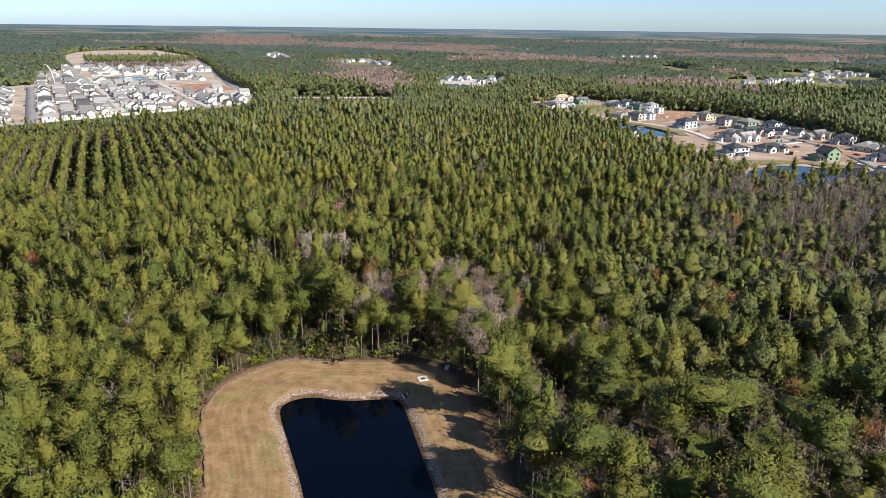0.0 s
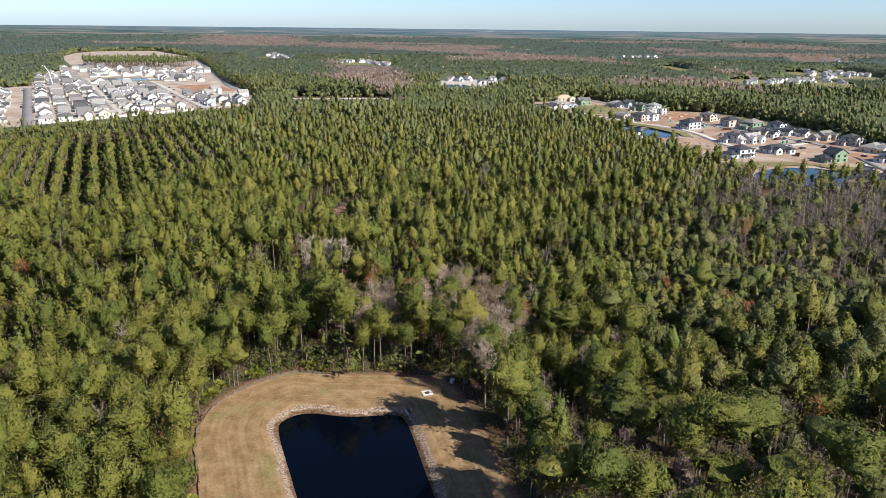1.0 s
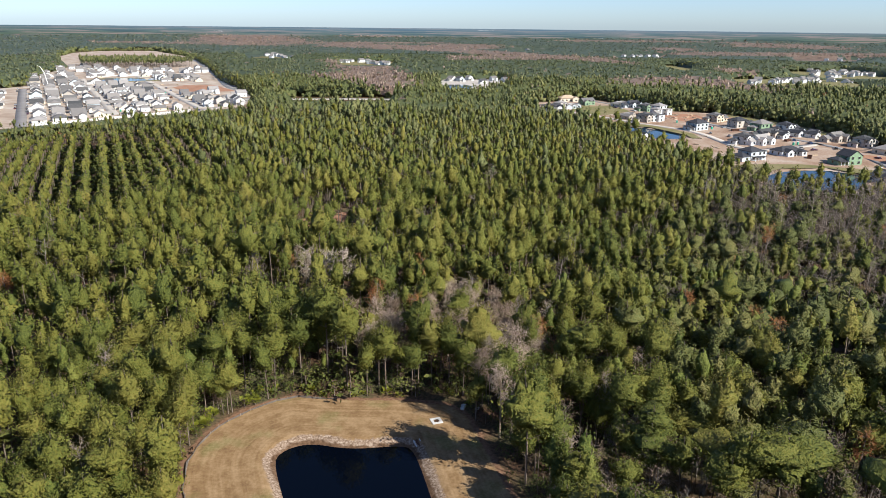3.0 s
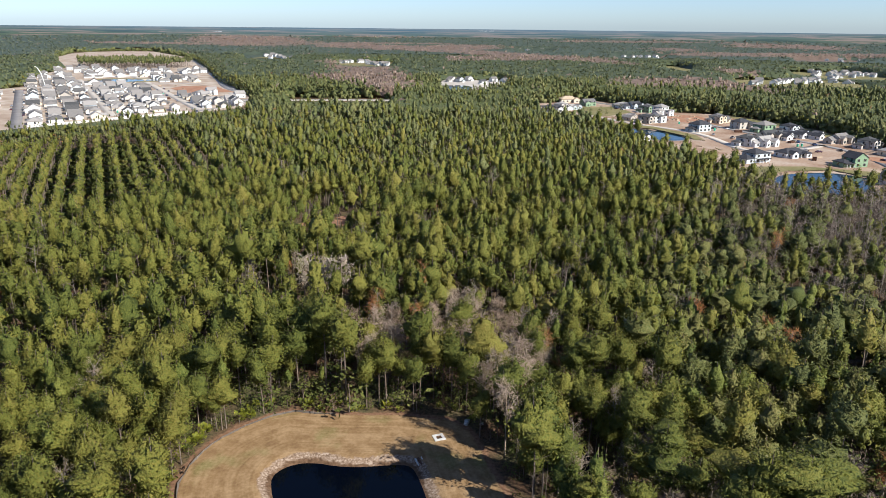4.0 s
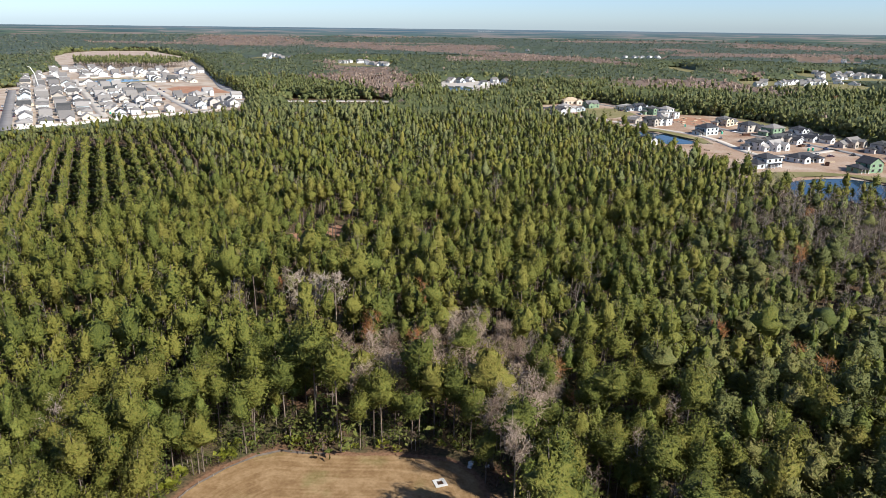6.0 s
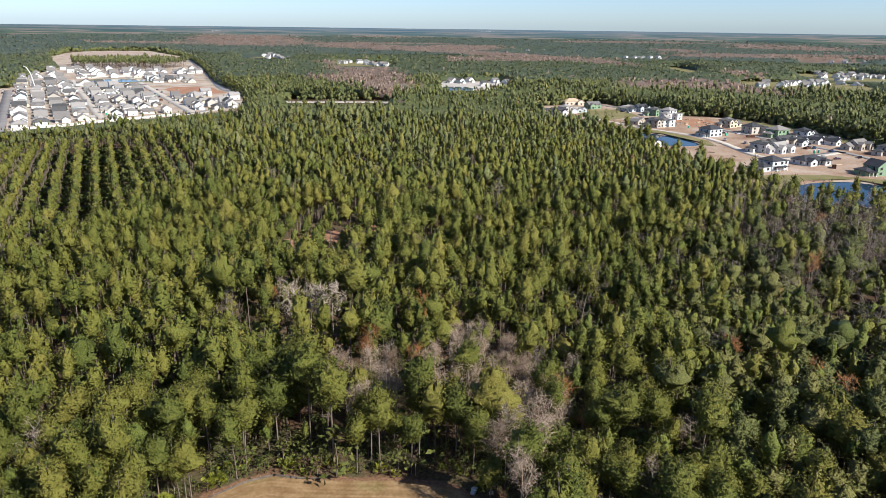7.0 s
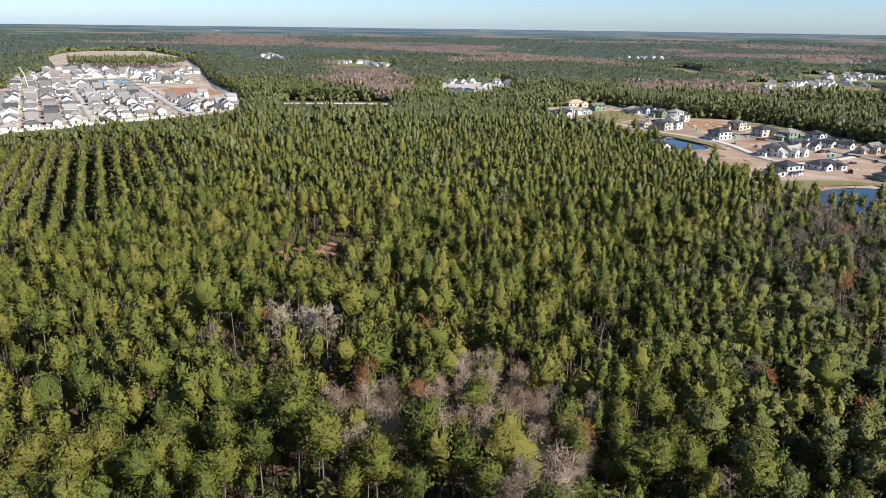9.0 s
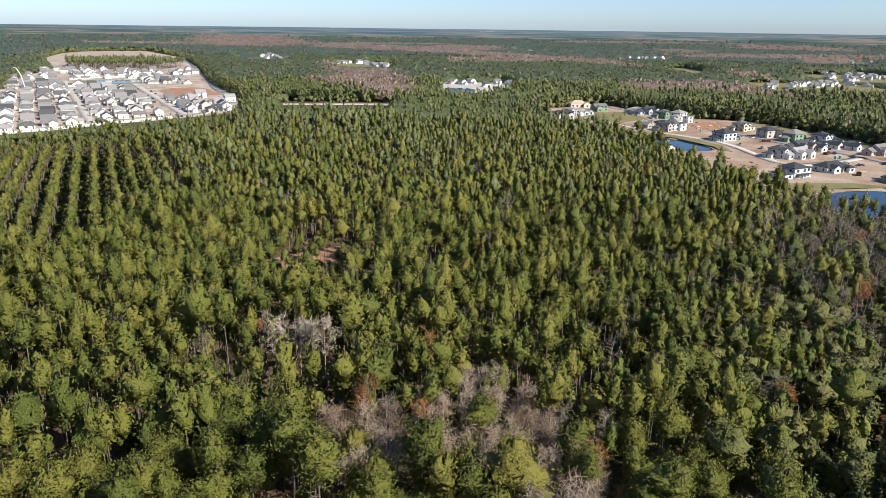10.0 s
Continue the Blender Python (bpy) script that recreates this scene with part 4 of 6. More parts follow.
# lower canopy that closes the far woods under their crowns
def canopy(low, high, cell, level_z):
    near = 4.0 if low < 900 else -0.5 * cell if low < 1500 else 24.0
    gx, gy = np.meshgrid(np.arange(-0.7 * high, 0.7 * high, cell), np.arange(0.6 * low, high + 40, cell))
    x, y = gx.ravel() + rng.uniform(-0.3, 0.3, gx.size) * cell, gy.ravel() + rng.uniform(-0.3, 0.3, gx.size) * cell
    r = np.hypot(x, y - 30)
    shut = np.full(x.shape, 1e9)
    for poly in [RIGHT_LOTS, LEFT_LOTS, FAR_LOTS, FAR_ROAD_EDGE] + FAR_PLOTS:
        shut = np.minimum(shut, signed(poly, x, y))
    fine = (r > low) & (r < high) & ((shut > near) | ((y > 1690) & (signed(LEFT_LOTS, x, y) > near))) & seen_side(x, y, 60)
    room = np.ones(x.shape)
    room[fine] = height_room(x[fine], y[fine])
    z = land(x, y) + level_z * np.minimum(1, room * 1.1) * np.clip((shut - near - 0.2 * cell) / (9 + 0.6 * cell), 0.04, 1) * (1 + 0.06 * wave(x, y, 9, 41) + rng.uniform(-0.11, 0.11, x.size))
    ids = np.arange(x.size).reshape(gx.shape)
    faces = np.stack([ids[:-1, :-1], ids[:-1, 1:], ids[1:, 1:], ids[1:, :-1]], -1).reshape(-1, 4)
    faces = faces[fine[faces].all(1)]
    used = np.unique(faces)
    back = np.zeros(x.size, int)
    back[used] = np.arange(len(used))
    cx, cy = x[faces].mean(1), y[faces].mean(1)
    brown = rng.uniform(0, 1, len(faces)) < bare_share(cx, cy)
    # the sheet takes the same haze-toned needles as the trees above it
    me = quad_mesh("low_canopy", np.stack([x, y, z], 1)[used], back[faces], [HAZED_PINE if low < 900 else HAZED_FAR_PINE if low < 1500 else HAZED_SKYLINE_PINE, FAR_TWIG], brown)
    smooth_shading(me)
    tagged(new("low_canopy", me), "closed lower canopy of the distant woods", "forest", kind="stuff")


canopy(575, 1000, 6, 12.6)
canopy(980, 1720, 8.5, 12.6)
canopy(1700, 3300, 16, 13.5)

# thick brush where the wood meets the clearing
x, y = planted(-75, 60, 70, 175, 2.5, 0.6)
edge = signed(CLEARING, x, y)
keep = (edge > 1.6) & (edge < 13) & (signed(DARK_GAP, x, y) > 1) & (rng.uniform(0, 1, len(x)) < 0.6)
x, y, edge = x[keep], y[keep], edge[keep]
k = (0.28 + 0.045 * edge) * rng.uniform(0.7, 1.5, len(x))
red = rng.uniform(0, 1, len(x)) < 0.16
wood_of("undergrowth", BUSHES[0], x[~red], y[~red], k[~red], np.full((~red).sum(), 1.1), [BARK, SHRUB], "thick green brush at the edge of the clearing", "undergrowth")
wood_of("dry_undergrowth", BUSHES[0], x[red], y[red], k[red] * 0.8, np.ones(red.sum()), [GREY_BARK, DRY_BRUSH], "dry brown brush at the edge of the clearing", "undergrowth")

# woods behind the start of the flight
x, y = planted(-170, 170, -110, 62, 6.6, 0.6)
keep = signed(CLEARING, x, y) > 1
x, y = x[keep], y[keep]
wood_of("pine_forest", PINES[2], x, y, sizes(len(x), 0.95, 0.14), np.ones(len(x)), [BARK, PINE], "dense tall green pine forest with bare trunks")

# the trees beside the clearing, one by one
def tree_thing(name, pair, mats, label):
    top = tagged(new(name), label, "tree", group=label)
    for part_name, (v, f, n), m in zip(("trunk", "crown"), pair, mats):
        ob = new(part_name, toned(quad_mesh(part_name, v, f, [m], None, n), np.ones(len(v)), True))
        smooth_shading(ob.data)
        ob.parent = top
    return top


def tree_pose(x, y, size, tall):
    return Matrix.Translation((x, y, float(land(np.array([x]), np.array([y]))[0]) - 0.1)) @ Matrix.Rotation(rng.uniform(0, 6.28), 4, "Z") @ Matrix.Diagonal((size, size, size * tall, 1))


def stand(spots, name, kinds, plainer, mats, label, most, rest_name, rest_label, rest_mats=None):
    spots = sorted(spots, key=lambda s: math.hypot(s[0] + 8, (s[1] - 150) * 1.1))
    made = []
    for i, (x, y, size, tall) in enumerate(spots[:most]):
        if i < len(kinds):
            made.append(tree_thing(name, kinds[i], mats, label))
            made[-1].matrix_basis = tree_pose(x, y, size, tall)
        else:
            twin = copy_thing(made[i % len(kinds)], Matrix.Identity(4))
            twin.matrix_basis = tree_pose(x, y, size, tall)
    rest = np.array(spots[most:])
    if len(rest):
        wood_of(rest_name, plainer, *rest.T, rest_mats or mats, rest_label)


# trees with shade-darkened leaf colour stand among the pines towards the swamp
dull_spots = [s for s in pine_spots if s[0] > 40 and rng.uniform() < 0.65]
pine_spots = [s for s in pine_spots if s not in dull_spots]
wood_of("mixed_woods", PINES[0], *np.array(dull_spots).T, [BARK, SHADED_SWAMP_LEAF], "dull dark green trees of a mixed swamp wood")
stand(pine_spots, "pine_tree", FINE_PINES, PINES[0], [BARK, PINE], "tall pine with a bare trunk and green crown", 250, "pine_forest", "dense tall green pine forest with bare trunks")
stand(broad_spots, "pine_tree", BROAD_PINES, BROAD_PINES[:2], [BARK, PINE], "old pine with a broad flat-topped green crown", 70, "pine_forest", "broad flat-topped pines of a wet wood")
dome_spots = [s for s in bare_spots if float(signed(CYPRESS_DOME, np.array([s[0]]), np.array([s[1]]))[0]) < 5]
other_spots = [s for s in bare_spots if s not in dome_spots]
stand(dome_spots, "cypress_tree", CYPRESSES, BARES[1], [TWIG, TWIG], "leafless pink-grey cypress with fine twigs", 110, "leafless_woods", "grey-pink leafless swamp trees among pines")
stand(other_spots, "leafless_tree", BARES[0][3:], BARES[1], [GREY_BARK, TWIG], "leafless brown swamp tree with fine twigs", 150, "leafless_woods", "brown leafless swamp trees among pines")

BLEACHED = [bare(r0, 26, 460, 0.055, height=16.5, wide=3.3) for _ in range(3)]
bleached_made = []
for i, (x, y) in enumerate([(-42.5, 218), (-39.5, 222), (-37, 218), (-33.5, 221), (-45, 222)]):
    if i < 3:
        top = tree_thing("dead_tree", BLEACHED[i], [DEAD_TWIG, DEAD_TWIG], "bleached dead tree with bare spreading limbs")
        bleached_made.append(top)
    else:
        top = copy_thing(bleached_made[i % 3], Matrix.Identity(4))
    top.matrix_basis = tree_pose(x, y, rng.uniform(0.8, 0.95), 1.1)


# ---- houses, roads and things of the building sites ----
def part(name, bm, mat, parent, label=""):
    """Links a bmesh as one mesh under a thing or a part."""
    me = bpy.data.meshes.new(name)
    bm.to_mesh(me), bm.free()
    for m in (mat if isinstance(mat, list) else [mat]):
        me.materials.append(m)
    ob = new(name, me)
    ob.parent = parent
    return tagged(ob, label) if label else ob


def add_box(bm, x0, x1, y0, y1, z0, z1, slot=0):
    v = [bm.verts.new(p) for p in ((x0, y0, z0), (x1, y0, z0), (x1, y1, z0), (x0, y1, z0), (x0, y0, z1), (x1, y0, z1), (x1, y1, z1), (x0, y1, z1))]
    for f in ((3, 2, 1, 0), (4, 5, 6, 7), (0, 1, 5, 4), (1, 2, 6, 5), (2, 3, 7, 6), (3, 0, 4, 7)):
        bm.faces.new([v[i] for i in f]).material_index = slot


def add_prism(bm, outline, axis, low, high):
    """A closed prism: an outline of (across, z) pushed along x or y."""
    ends = []
    for at in (low, high):
        ends.append([bm.verts.new((at, c, z) if axis == "x" else (c, at, z)) for c, z in outline])
    bm.faces.new(ends[0]), bm.faces.new(ends[1][::-1])
    for i in range(len(outline)):
        n = (i + 1) % len(outline)
        bm.faces.new((ends[0][i], ends[1][i], ends[1][n], ends[0][n]))


def block_walls(bm, cx, cy, w, d, h, roof):
    if roof == "hip" or roof == "flat":
        add_box(bm, cx - w / 2, cx + w / 2, cy - d / 2, cy + d / 2, -0.3, h)
    elif roof == "gable_y":
        add_prism(bm, [(cx - w / 2, -0.3), (cx + w / 2, -0.3), (cx + w / 2, h), (cx, h + 0.32 * w), (cx - w / 2, h)], "y", cy - d / 2, cy + d / 2)
    else:
        add_prism(bm, [(cy - d / 2, -0.3), (cy + d / 2, -0.3), (cy + d / 2, h), (cy, h + 0.32 * d), (cy - d / 2, h)], "x", cx - w / 2, cx + w / 2)


def block_roof(bm, cx, cy, w, d, h, roof):
    o, t = 0.55, 0.22
    if roof == "flat":
        add_box(bm, cx - w / 2 - o, cx + w / 2 + o, cy - d / 2 - o, cy + d / 2 + o, h, h + t)
    elif roof == "hip":
        W, D, rise = w / 2 + o, d / 2 + o, 0.25 * min(w, d)
        low = [bm.verts.new((cx + sx * W, cy + sy * D, h - 0.05)) for sx, sy in ((-1, -1), (1, -1), (1, 1), (-1, 1))]
        eave = [bm.verts.new((cx + sx * W, cy + sy * D, h + t)) for sx, sy in ((-1, -1), (1, -1), (1, 1), (-1, 1))]
        k = max(abs(W - D), 0.4)
        ends = ((-k, 0), (k, 0)) if W >= D else ((0, -k), (0, k))
        a, b = (bm.verts.new((cx + x, cy + y, h + t + rise)) for x, y in ends)
        bm.faces.new(low[::-1])
        for i in range(4):
            n = (i + 1) % 4
            bm.faces.new((low[i], low[n], eave[n], eave[i]))
        e = eave
        if W >= D:
            tops = ((e[0], e[1], b, a), (e[1], e[2], b), (e[2], e[3], a, b), (e[3], e[0], a))
        else:
            tops = ((e[0], e[1], a), (e[1], e[2], b, a), (e[2], e[3], b), (e[3], e[0], a, b))
        for f in tops:
            bm.faces.new(f)
    else:
        span, length, c = (w, d, cx) if roof == "gable_y" else (d, w, cy)
        rise, low = 0.32 * span, 0.32 * o
        at = cy if roof == "gable_y" else cx
        outline = [(c - span / 2 - o, h - low + 0.02), (c, h + rise + 0.02), (c + span / 2 + o, h - low + 0.02), (c + span / 2 + o, h - low + t), (c, h + rise + t + 0.05), (c - span / 2 - o, h - low + t)]
        add_prism(bm, outline, "y" if roof == "gable_y" else "x", at - length / 2 - o * 0.7, at + length / 2 + o * 0.7)


def window_mesh(w, h):
    """A framed window in one piece: a proud frame round a pane set back."""
    bm = bmesh.new()
    add_box(bm, -w / 2 - 0.1, w / 2 + 0.1, -0.1, 0.02, -0.1, h + 0.1)
    front = min(bm.faces, key=lambda f: f.calc_center_median().y)
    bmesh.ops.inset_region(bm, faces=[front], thickness=0.1, depth=-0.06)
    front.material_index = 1
    me = bpy.data.meshes.new("window")
    bm.to_mesh(me), bm.free()
    me.materials.append(TRIM), me.materials.append(GLASS)
    return me


WINDOWS = {k: window_mesh(*k) for k in ((1.0, 1.5), (1.8, 1.5), (1.1, 1.9))}


def set_window(parent, kind, x, y, z, turn):
    ob = new("window", WINDOWS[kind])
    ob.parent, ob.matrix_basis = parent, pose(x, y, z, 0, 0, turn)


def house(blocks, wall, roof_mat, label, garage=None, door=None, porch=None, step=4.0, most=99, group="houses of the estate"):
    """A house that looks to -y. blocks: cx, cy, w, d, wall height, roof. garage: x, y, width; door: x, y; porch: x, y, w, d."""
    top = tagged(new("house"), label, "house", group=group)
    bw, br = bmesh.new(), bmesh.new()
    for i, b in enumerate(blocks):
        if i:
            b = (*b[:4], b[4] + 0.013 * i, b[5])
        block_walls(bw, *b), block_roof(br, *b)
    bmesh.ops.recalc_face_normals(bw, faces=bw.faces), bmesh.ops.recalc_face_normals(br, faces=br.faces)
    part("wall", bw, wall, top), part("roof", br, roof_mat, top)

    def free(x, y, z, own):
        return not any(i != own and abs(x - b[0]) < b[2] / 2 + 0.3 and abs(y - b[1]) < b[3] / 2 + 0.3 and z < b[4] for i, b in enumerate(blocks))

    for i, (cx, cy, w, d, h, roof) in enumerate(blocks):
        for z in ([0.9] if h < 4.5 else [0.9, 3.9] if h < 7.5 else [0.9, 3.9, 6.9]):
            for turn, length, ox, oy in ((0, w, 0, -1), (180, w, 0, 1), (90, d, 1, 0), (270, d, -1, 0)):
                n = max(1, int((length - 1.2) / step))
                for k in range(n):
                    s = (k + 0.5) / n * length - length / 2
                    x, y = (cx + s, cy + oy * d / 2) if oy else (cx + ox * w / 2, cy + s)
                    if garage and z < 2 and turn == 0 and abs(x - garage[0]) < garage[2] / 2 + 0.8 and abs(y - garage[1]) < 0.3:
                        continue
                    if door and z < 2 and turn == 0 and abs(x - door[0]) < 1.4 and abs(y - door[1]) < 0.3:
                        continue
                    if most and free(x + 0.2 * ox, y + 0.2 * oy, z + 1, i):
                        most -= 1
                        set_window(top, (1.8, 1.5) if turn == 0 else (1.0, 1.5), x, y, z, turn)
    if garage:
        bm = bmesh.new()
        x, y, w = garage
        for k in range(4):
            add_box(bm, x - w / 2, x + w / 2, y - 0.08 - 0.01 * (k % 2), y + 0.02, 0.02 + 0.55 * k, 0.53 + 0.55 * k)
        part("garage_door", bm, TRIM, top, "white panelled garage door")
    if door:
        bm = bmesh.new()
        x, y = door
        add_box(bm, x - 0.6, x + 0.6, y - 0.06, y + 0.02, 0.0, 2.2)
        add_box(bm, x - 0.45, x + 0.45, y - 0.09, y - 0.05, 0.15, 2.05)
        part("door", bm, DOOR_PAINT, top)
    if porch:
        x, y, w, d = porch
        bm = bmesh.new()
        block_roof(bm, x, y - d / 2, w, d, 2.75, "flat")
        part("porch_roof", bm, roof_mat, top)
        n = max(2, int(w / 2.6) + 1)
        for k in range(n):
            bm = bmesh.new()
            px = x - w / 2 + 0.15 + (w - 0.3) * k / (n - 1)
            add_box(bm, px - 0.12, px + 0.12, y - d + 0.1, y - d + 0.34, 0.0, 2.75)
            add_box(bm, px - 0.19, px + 0.19, y - d + 0.03, y - d + 0.41, 0.0, 0.5)
            part("porch_post", bm, TRIM, top)
    return top


def put(thing, x, y, turn, first=False, scale=1.0):
    """The thing itself, or a copy of it, set on the ground."""
    z = float(land(np.array([x]), np.array([y]))[0])
    m = pose(x, y, z, 0, 0, turn) @ Matrix.Scale(scale, 4)
    if first:
        thing.matrix_basis = m
        return thing
    twin = copy_thing(thing, Matrix.Identity(4))
    twin.matrix_basis = m
    return twin


def ribbon(name, points, width, mat, label, category="road", rise=0.07):
    """A road along a line, bent softly."""
    pts = [Vector(p) for p in points]
    fine = []
    for i in range(len(pts) - 1):
        p0, p1, p2, p3 = pts[max(i - 1, 0)], pts[i], pts[i + 1], pts[min(i + 2, len(pts) - 1)]
        for k in range(8):
            t = k / 8
            fine.append(0.5 * (2 * p1 + (p2 - p0) * t + (2 * p0 - 5 * p1 + 4 * p2 - p3) * t * t + (3 * p1 - p0 - 3 * p2 + p3) * t ** 3))
    fine.append(pts[-1])
    verts, faces = [], []
    for i, p in enumerate(fine):
        way = (fine[min(i + 1, len(fine) - 1)] - fine[max(i - 1, 0)]).normalized()
        side = Vector((way.y, -way.x)) * width / 2
        for q, dz in ((p - side, -0.3), (p - side, rise), (p + side, rise), (p + side, -0.3)):
            verts.append((q.x, q.y, float(land(np.array([q.x]), np.array([q.y]))[0]) + dz))
        if i:
            o = 4 * (i - 1)
            faces += [(o + k, o + k + 1, o + k + 5, o + k + 4) for k in range(3)]
    me = quad_mesh(name, verts, np.array(faces)[:, ::-1], [mat])
    return tagged(new(name, me), label, category, kind="structure")


# ---- left estate ----
def est(a, b):
    return street_place(a, b)


STREET_TURN = math.degrees(math.atan2(ACROSS.y, ACROSS.x))
for b, low, high, w in ((-10, 640, 1030, 9), (63, 715, 1180, 8), (141, 735, 1230, 9)):
    ribbon("road", [est(a, b) for a in np.linspace(low, high, 5)], w, ASPHALT if b < 0 else PALE_ROAD, "grey asphalt estate street between new houses")
ribbon("road", [est(1055, -10), est(1060, 63), est(1062, 141), est(1045, 205)], 8, PALE_ROAD, "dusty cross street of the estate")
ribbon("road", [est(655, -14), est(690, 60), est(722, 141), est(790, 200)], 8, PALE_ROAD, "dusty estate street along the wall")
ribbon("road", [(-215, 860), (-274, 943), (-343, 1120), (-462, 1415), (-557, 1630), (-682, 1761), (-819, 1848)], 16, PALE_ROAD, "pale dusty road past the estate into the woods")
tagged(flat_sheet("bare_soil", [est(a, b) for a, b in ((905, 160), (905, 215), (1000, 212), (1015, 175), (985, 155))], 0.1, RED_SOIL), "red-brown bare soil of empty lots", "soil", kind="structure")
tagged(flat_sheet("bare_soil", [est(a, b) for a, b in ((1760, 90), (1740, 270), (1960, 300), (2160, 270), (2150, 160), (1960, 80))], 0.1, PALE_SOIL), "red-brown cleared soil at the wood", "soil", kind="structure")
tagged(flat_sheet("water", [est(a, b) for a, b in ((1110, 85), (1120, 160), (1150, 172), (1175, 100), (1150, 82))], 0.12, BLUE_WATER), "blue estate pond water", "pond", kind="structure")
tagged(flat_sheet("bank", [est(a, b) for a, b in ((1098, 75), (1106, 168), (1155, 185), (1190, 100), (1160, 72))], 0.08, LAWN), "dry grass bank round the estate pond", "grass", kind="structure")

ESTATE = "white house with a grey shingle roof on a sandy lot"
KINDS = [
    house([(0, 0, 12, 13, 3.0, "hip"), (-2.6, -8, 6.2, 5, 2.9, "gable_y")], WALL_WHITE, SHINGLE, ESTATE, (-2.6, -10.5, 4.8), (3, -6.5), (3.2, -6.5, 5.0, 2.2), 5.5, 4),
    house([(0, 0, 11, 12, 5.9, "hip"), (-2, -7.5, 6.4, 4.5, 2.9, "hip")], WALL_WHITE, SHINGLE, ESTATE, (-2, -9.75, 4.8), (3.4, -6), (3.4, -6, 3.8, 2), 5.2, 4),
    house([(0, 0, 10.5, 13, 5.8, "gable_y"), (2, -8, 6, 4, 2.9, "gable_y")], WALL_WHITE, SHINGLE, ESTATE, (2, -10, 4.8), (-3.2, -6.5), (-3.3, -6.5, 3.6, 2), 5.2, 4),
    house([(0, 0, 12, 17, 3.1, "gable_x"), (2.5, -10, 6.4, 5, 3.0, "gable_y")], WALL_WHITE, SHINGLE, ESTATE, (2.5, -12.5, 4.8), (-3, -8.5), (-3, -8.5, 5, 2), 6, 4),
    house([(0, 1, 13, 10, 3.1, "gable_x"), (-3, -6, 5.6, 6, 3.0, "gable_y"), (4, -4.5, 4, 3, 3.0, "gable_y")], WALL_CREAM, SHINGLE, "cream house with a brown-grey roof on a sandy lot", (-3, -9, 4.6), (1, -4), None, 6, 4),
    house([(0, 0, 12, 12, 5.9, "gable_x"), (3, -7, 5, 4, 5.6, "gable_y")], WALL_WHITE, SHINGLE, "tall white gabled house with a grey roof", (3, -9, 4.4), (-2, -6), (-2, -6, 5.6, 2), 5.2, 4),
]
used_kind = set()


FAR_HOUSES = []


def add_house(kind, x, y, turn):
    """A house of the estate as a thing of its own; those too far to tell apart are joined at the end."""
    if math.hypot(x, y) > 1140:
        FAR_HOUSES.append((kind, x, y, turn, float(rng.uniform(0.72, 0.94))))
        return
    put(KINDS[kind], x, y, turn, kind not in used_kind, float(rng.uniform(0.72, 0.94)))
    used_kind.add(kind)


# blocks of lots: rows of low houses that look down the slope of the land, or to the street beside them
COLUMNS = (4, 19, 34, 50, 75, 90, 105, 121, 152, 168, 184)
for row, a in enumerate(np.arange(688, 1225, 21.5)):
    for b in COLUMNS:
        if a < 668 + 0.38 * b + 10 or b > 150 and 895 < a < 1085 or 1095 < a < 1190 and 72 < b < 178 or 1048 < a < 1070 or rng.uniform() < 0.07:
            continue
        x, y = est(a + rng.uniform(-2.5, 2.5) + 5 * (b % 2), b + rng.uniform(-1.2, 1.2))
        side = b in (4, 50, 75, 121, 152) and rng.uniform() < 0.35
        turn = STREET_TURN + (90 if b in (50, 121) else -90) if side else STREET_TURN + (0 if row % 2 else 180)
        add_house(int(rng.choice(6, p=[0.32, 0.10, 0.10, 0.22, 0.16, 0.10])), x, y, turn + rng.normal() * 1.5)
# rows: b across, first and last a, the way that the fronts look (+1 to higher b)
for b, low, high, face, step in ((-36, 655, 1000, 1, 15), (22, 1230, 1330, -1, 19), (42, 1230, 1460, 1, 19), (84, 1230, 1470, -1, 19), (104, 1235, 1440, 1, 20), (205, 1075, 1180, -1, 17), (165, 1090, 1190, 1, 18), (205, 830, 880, -1, 17)):
    for a in np.arange(low + rng.uniform(0, 6), high, step):
        if rng.uniform() < 0.10:
            continue
        x, y = est(a + rng.uniform(-1.2, 1.2), b + rng.uniform(-1.5, 1.5))
        add_house(int(rng.choice(6, p=[0.22, 0.22, 0.18, 0.16, 0.08, 0.14])), x, y, STREET_TURN + face * 90 + rng.normal() * 1.5)
for a, b in ((1235, 140), (1240, 165), (1247, 195), (1254, 220), (1262, 240), (1405, 45), (1425, 62), (1440, 40), (1350, 70)):
    x, y = est(a, b)
    add_house(int(rng.choice([1, 2, 5])), x, y, STREET_TURN + 180 + rng.normal() * 3)

# the far end of the estate, up to the strip of pines
for a in np.arange(1240, 1440, 23):
    for b in np.arange(128, 262, 18):
        if 0.87 * a + 0.49 * b > 1285 or a < 1262 and b > 120 or rng.uniform() < 0.25:
            continue
        x, y = est(a + rng.uniform(-3, 3), b + rng.uniform(-2, 2))
        add_house(int(rng.choice([0, 1, 2, 3, 5])), x, y, STREET_TURN + 180 + rng.normal() * 3)

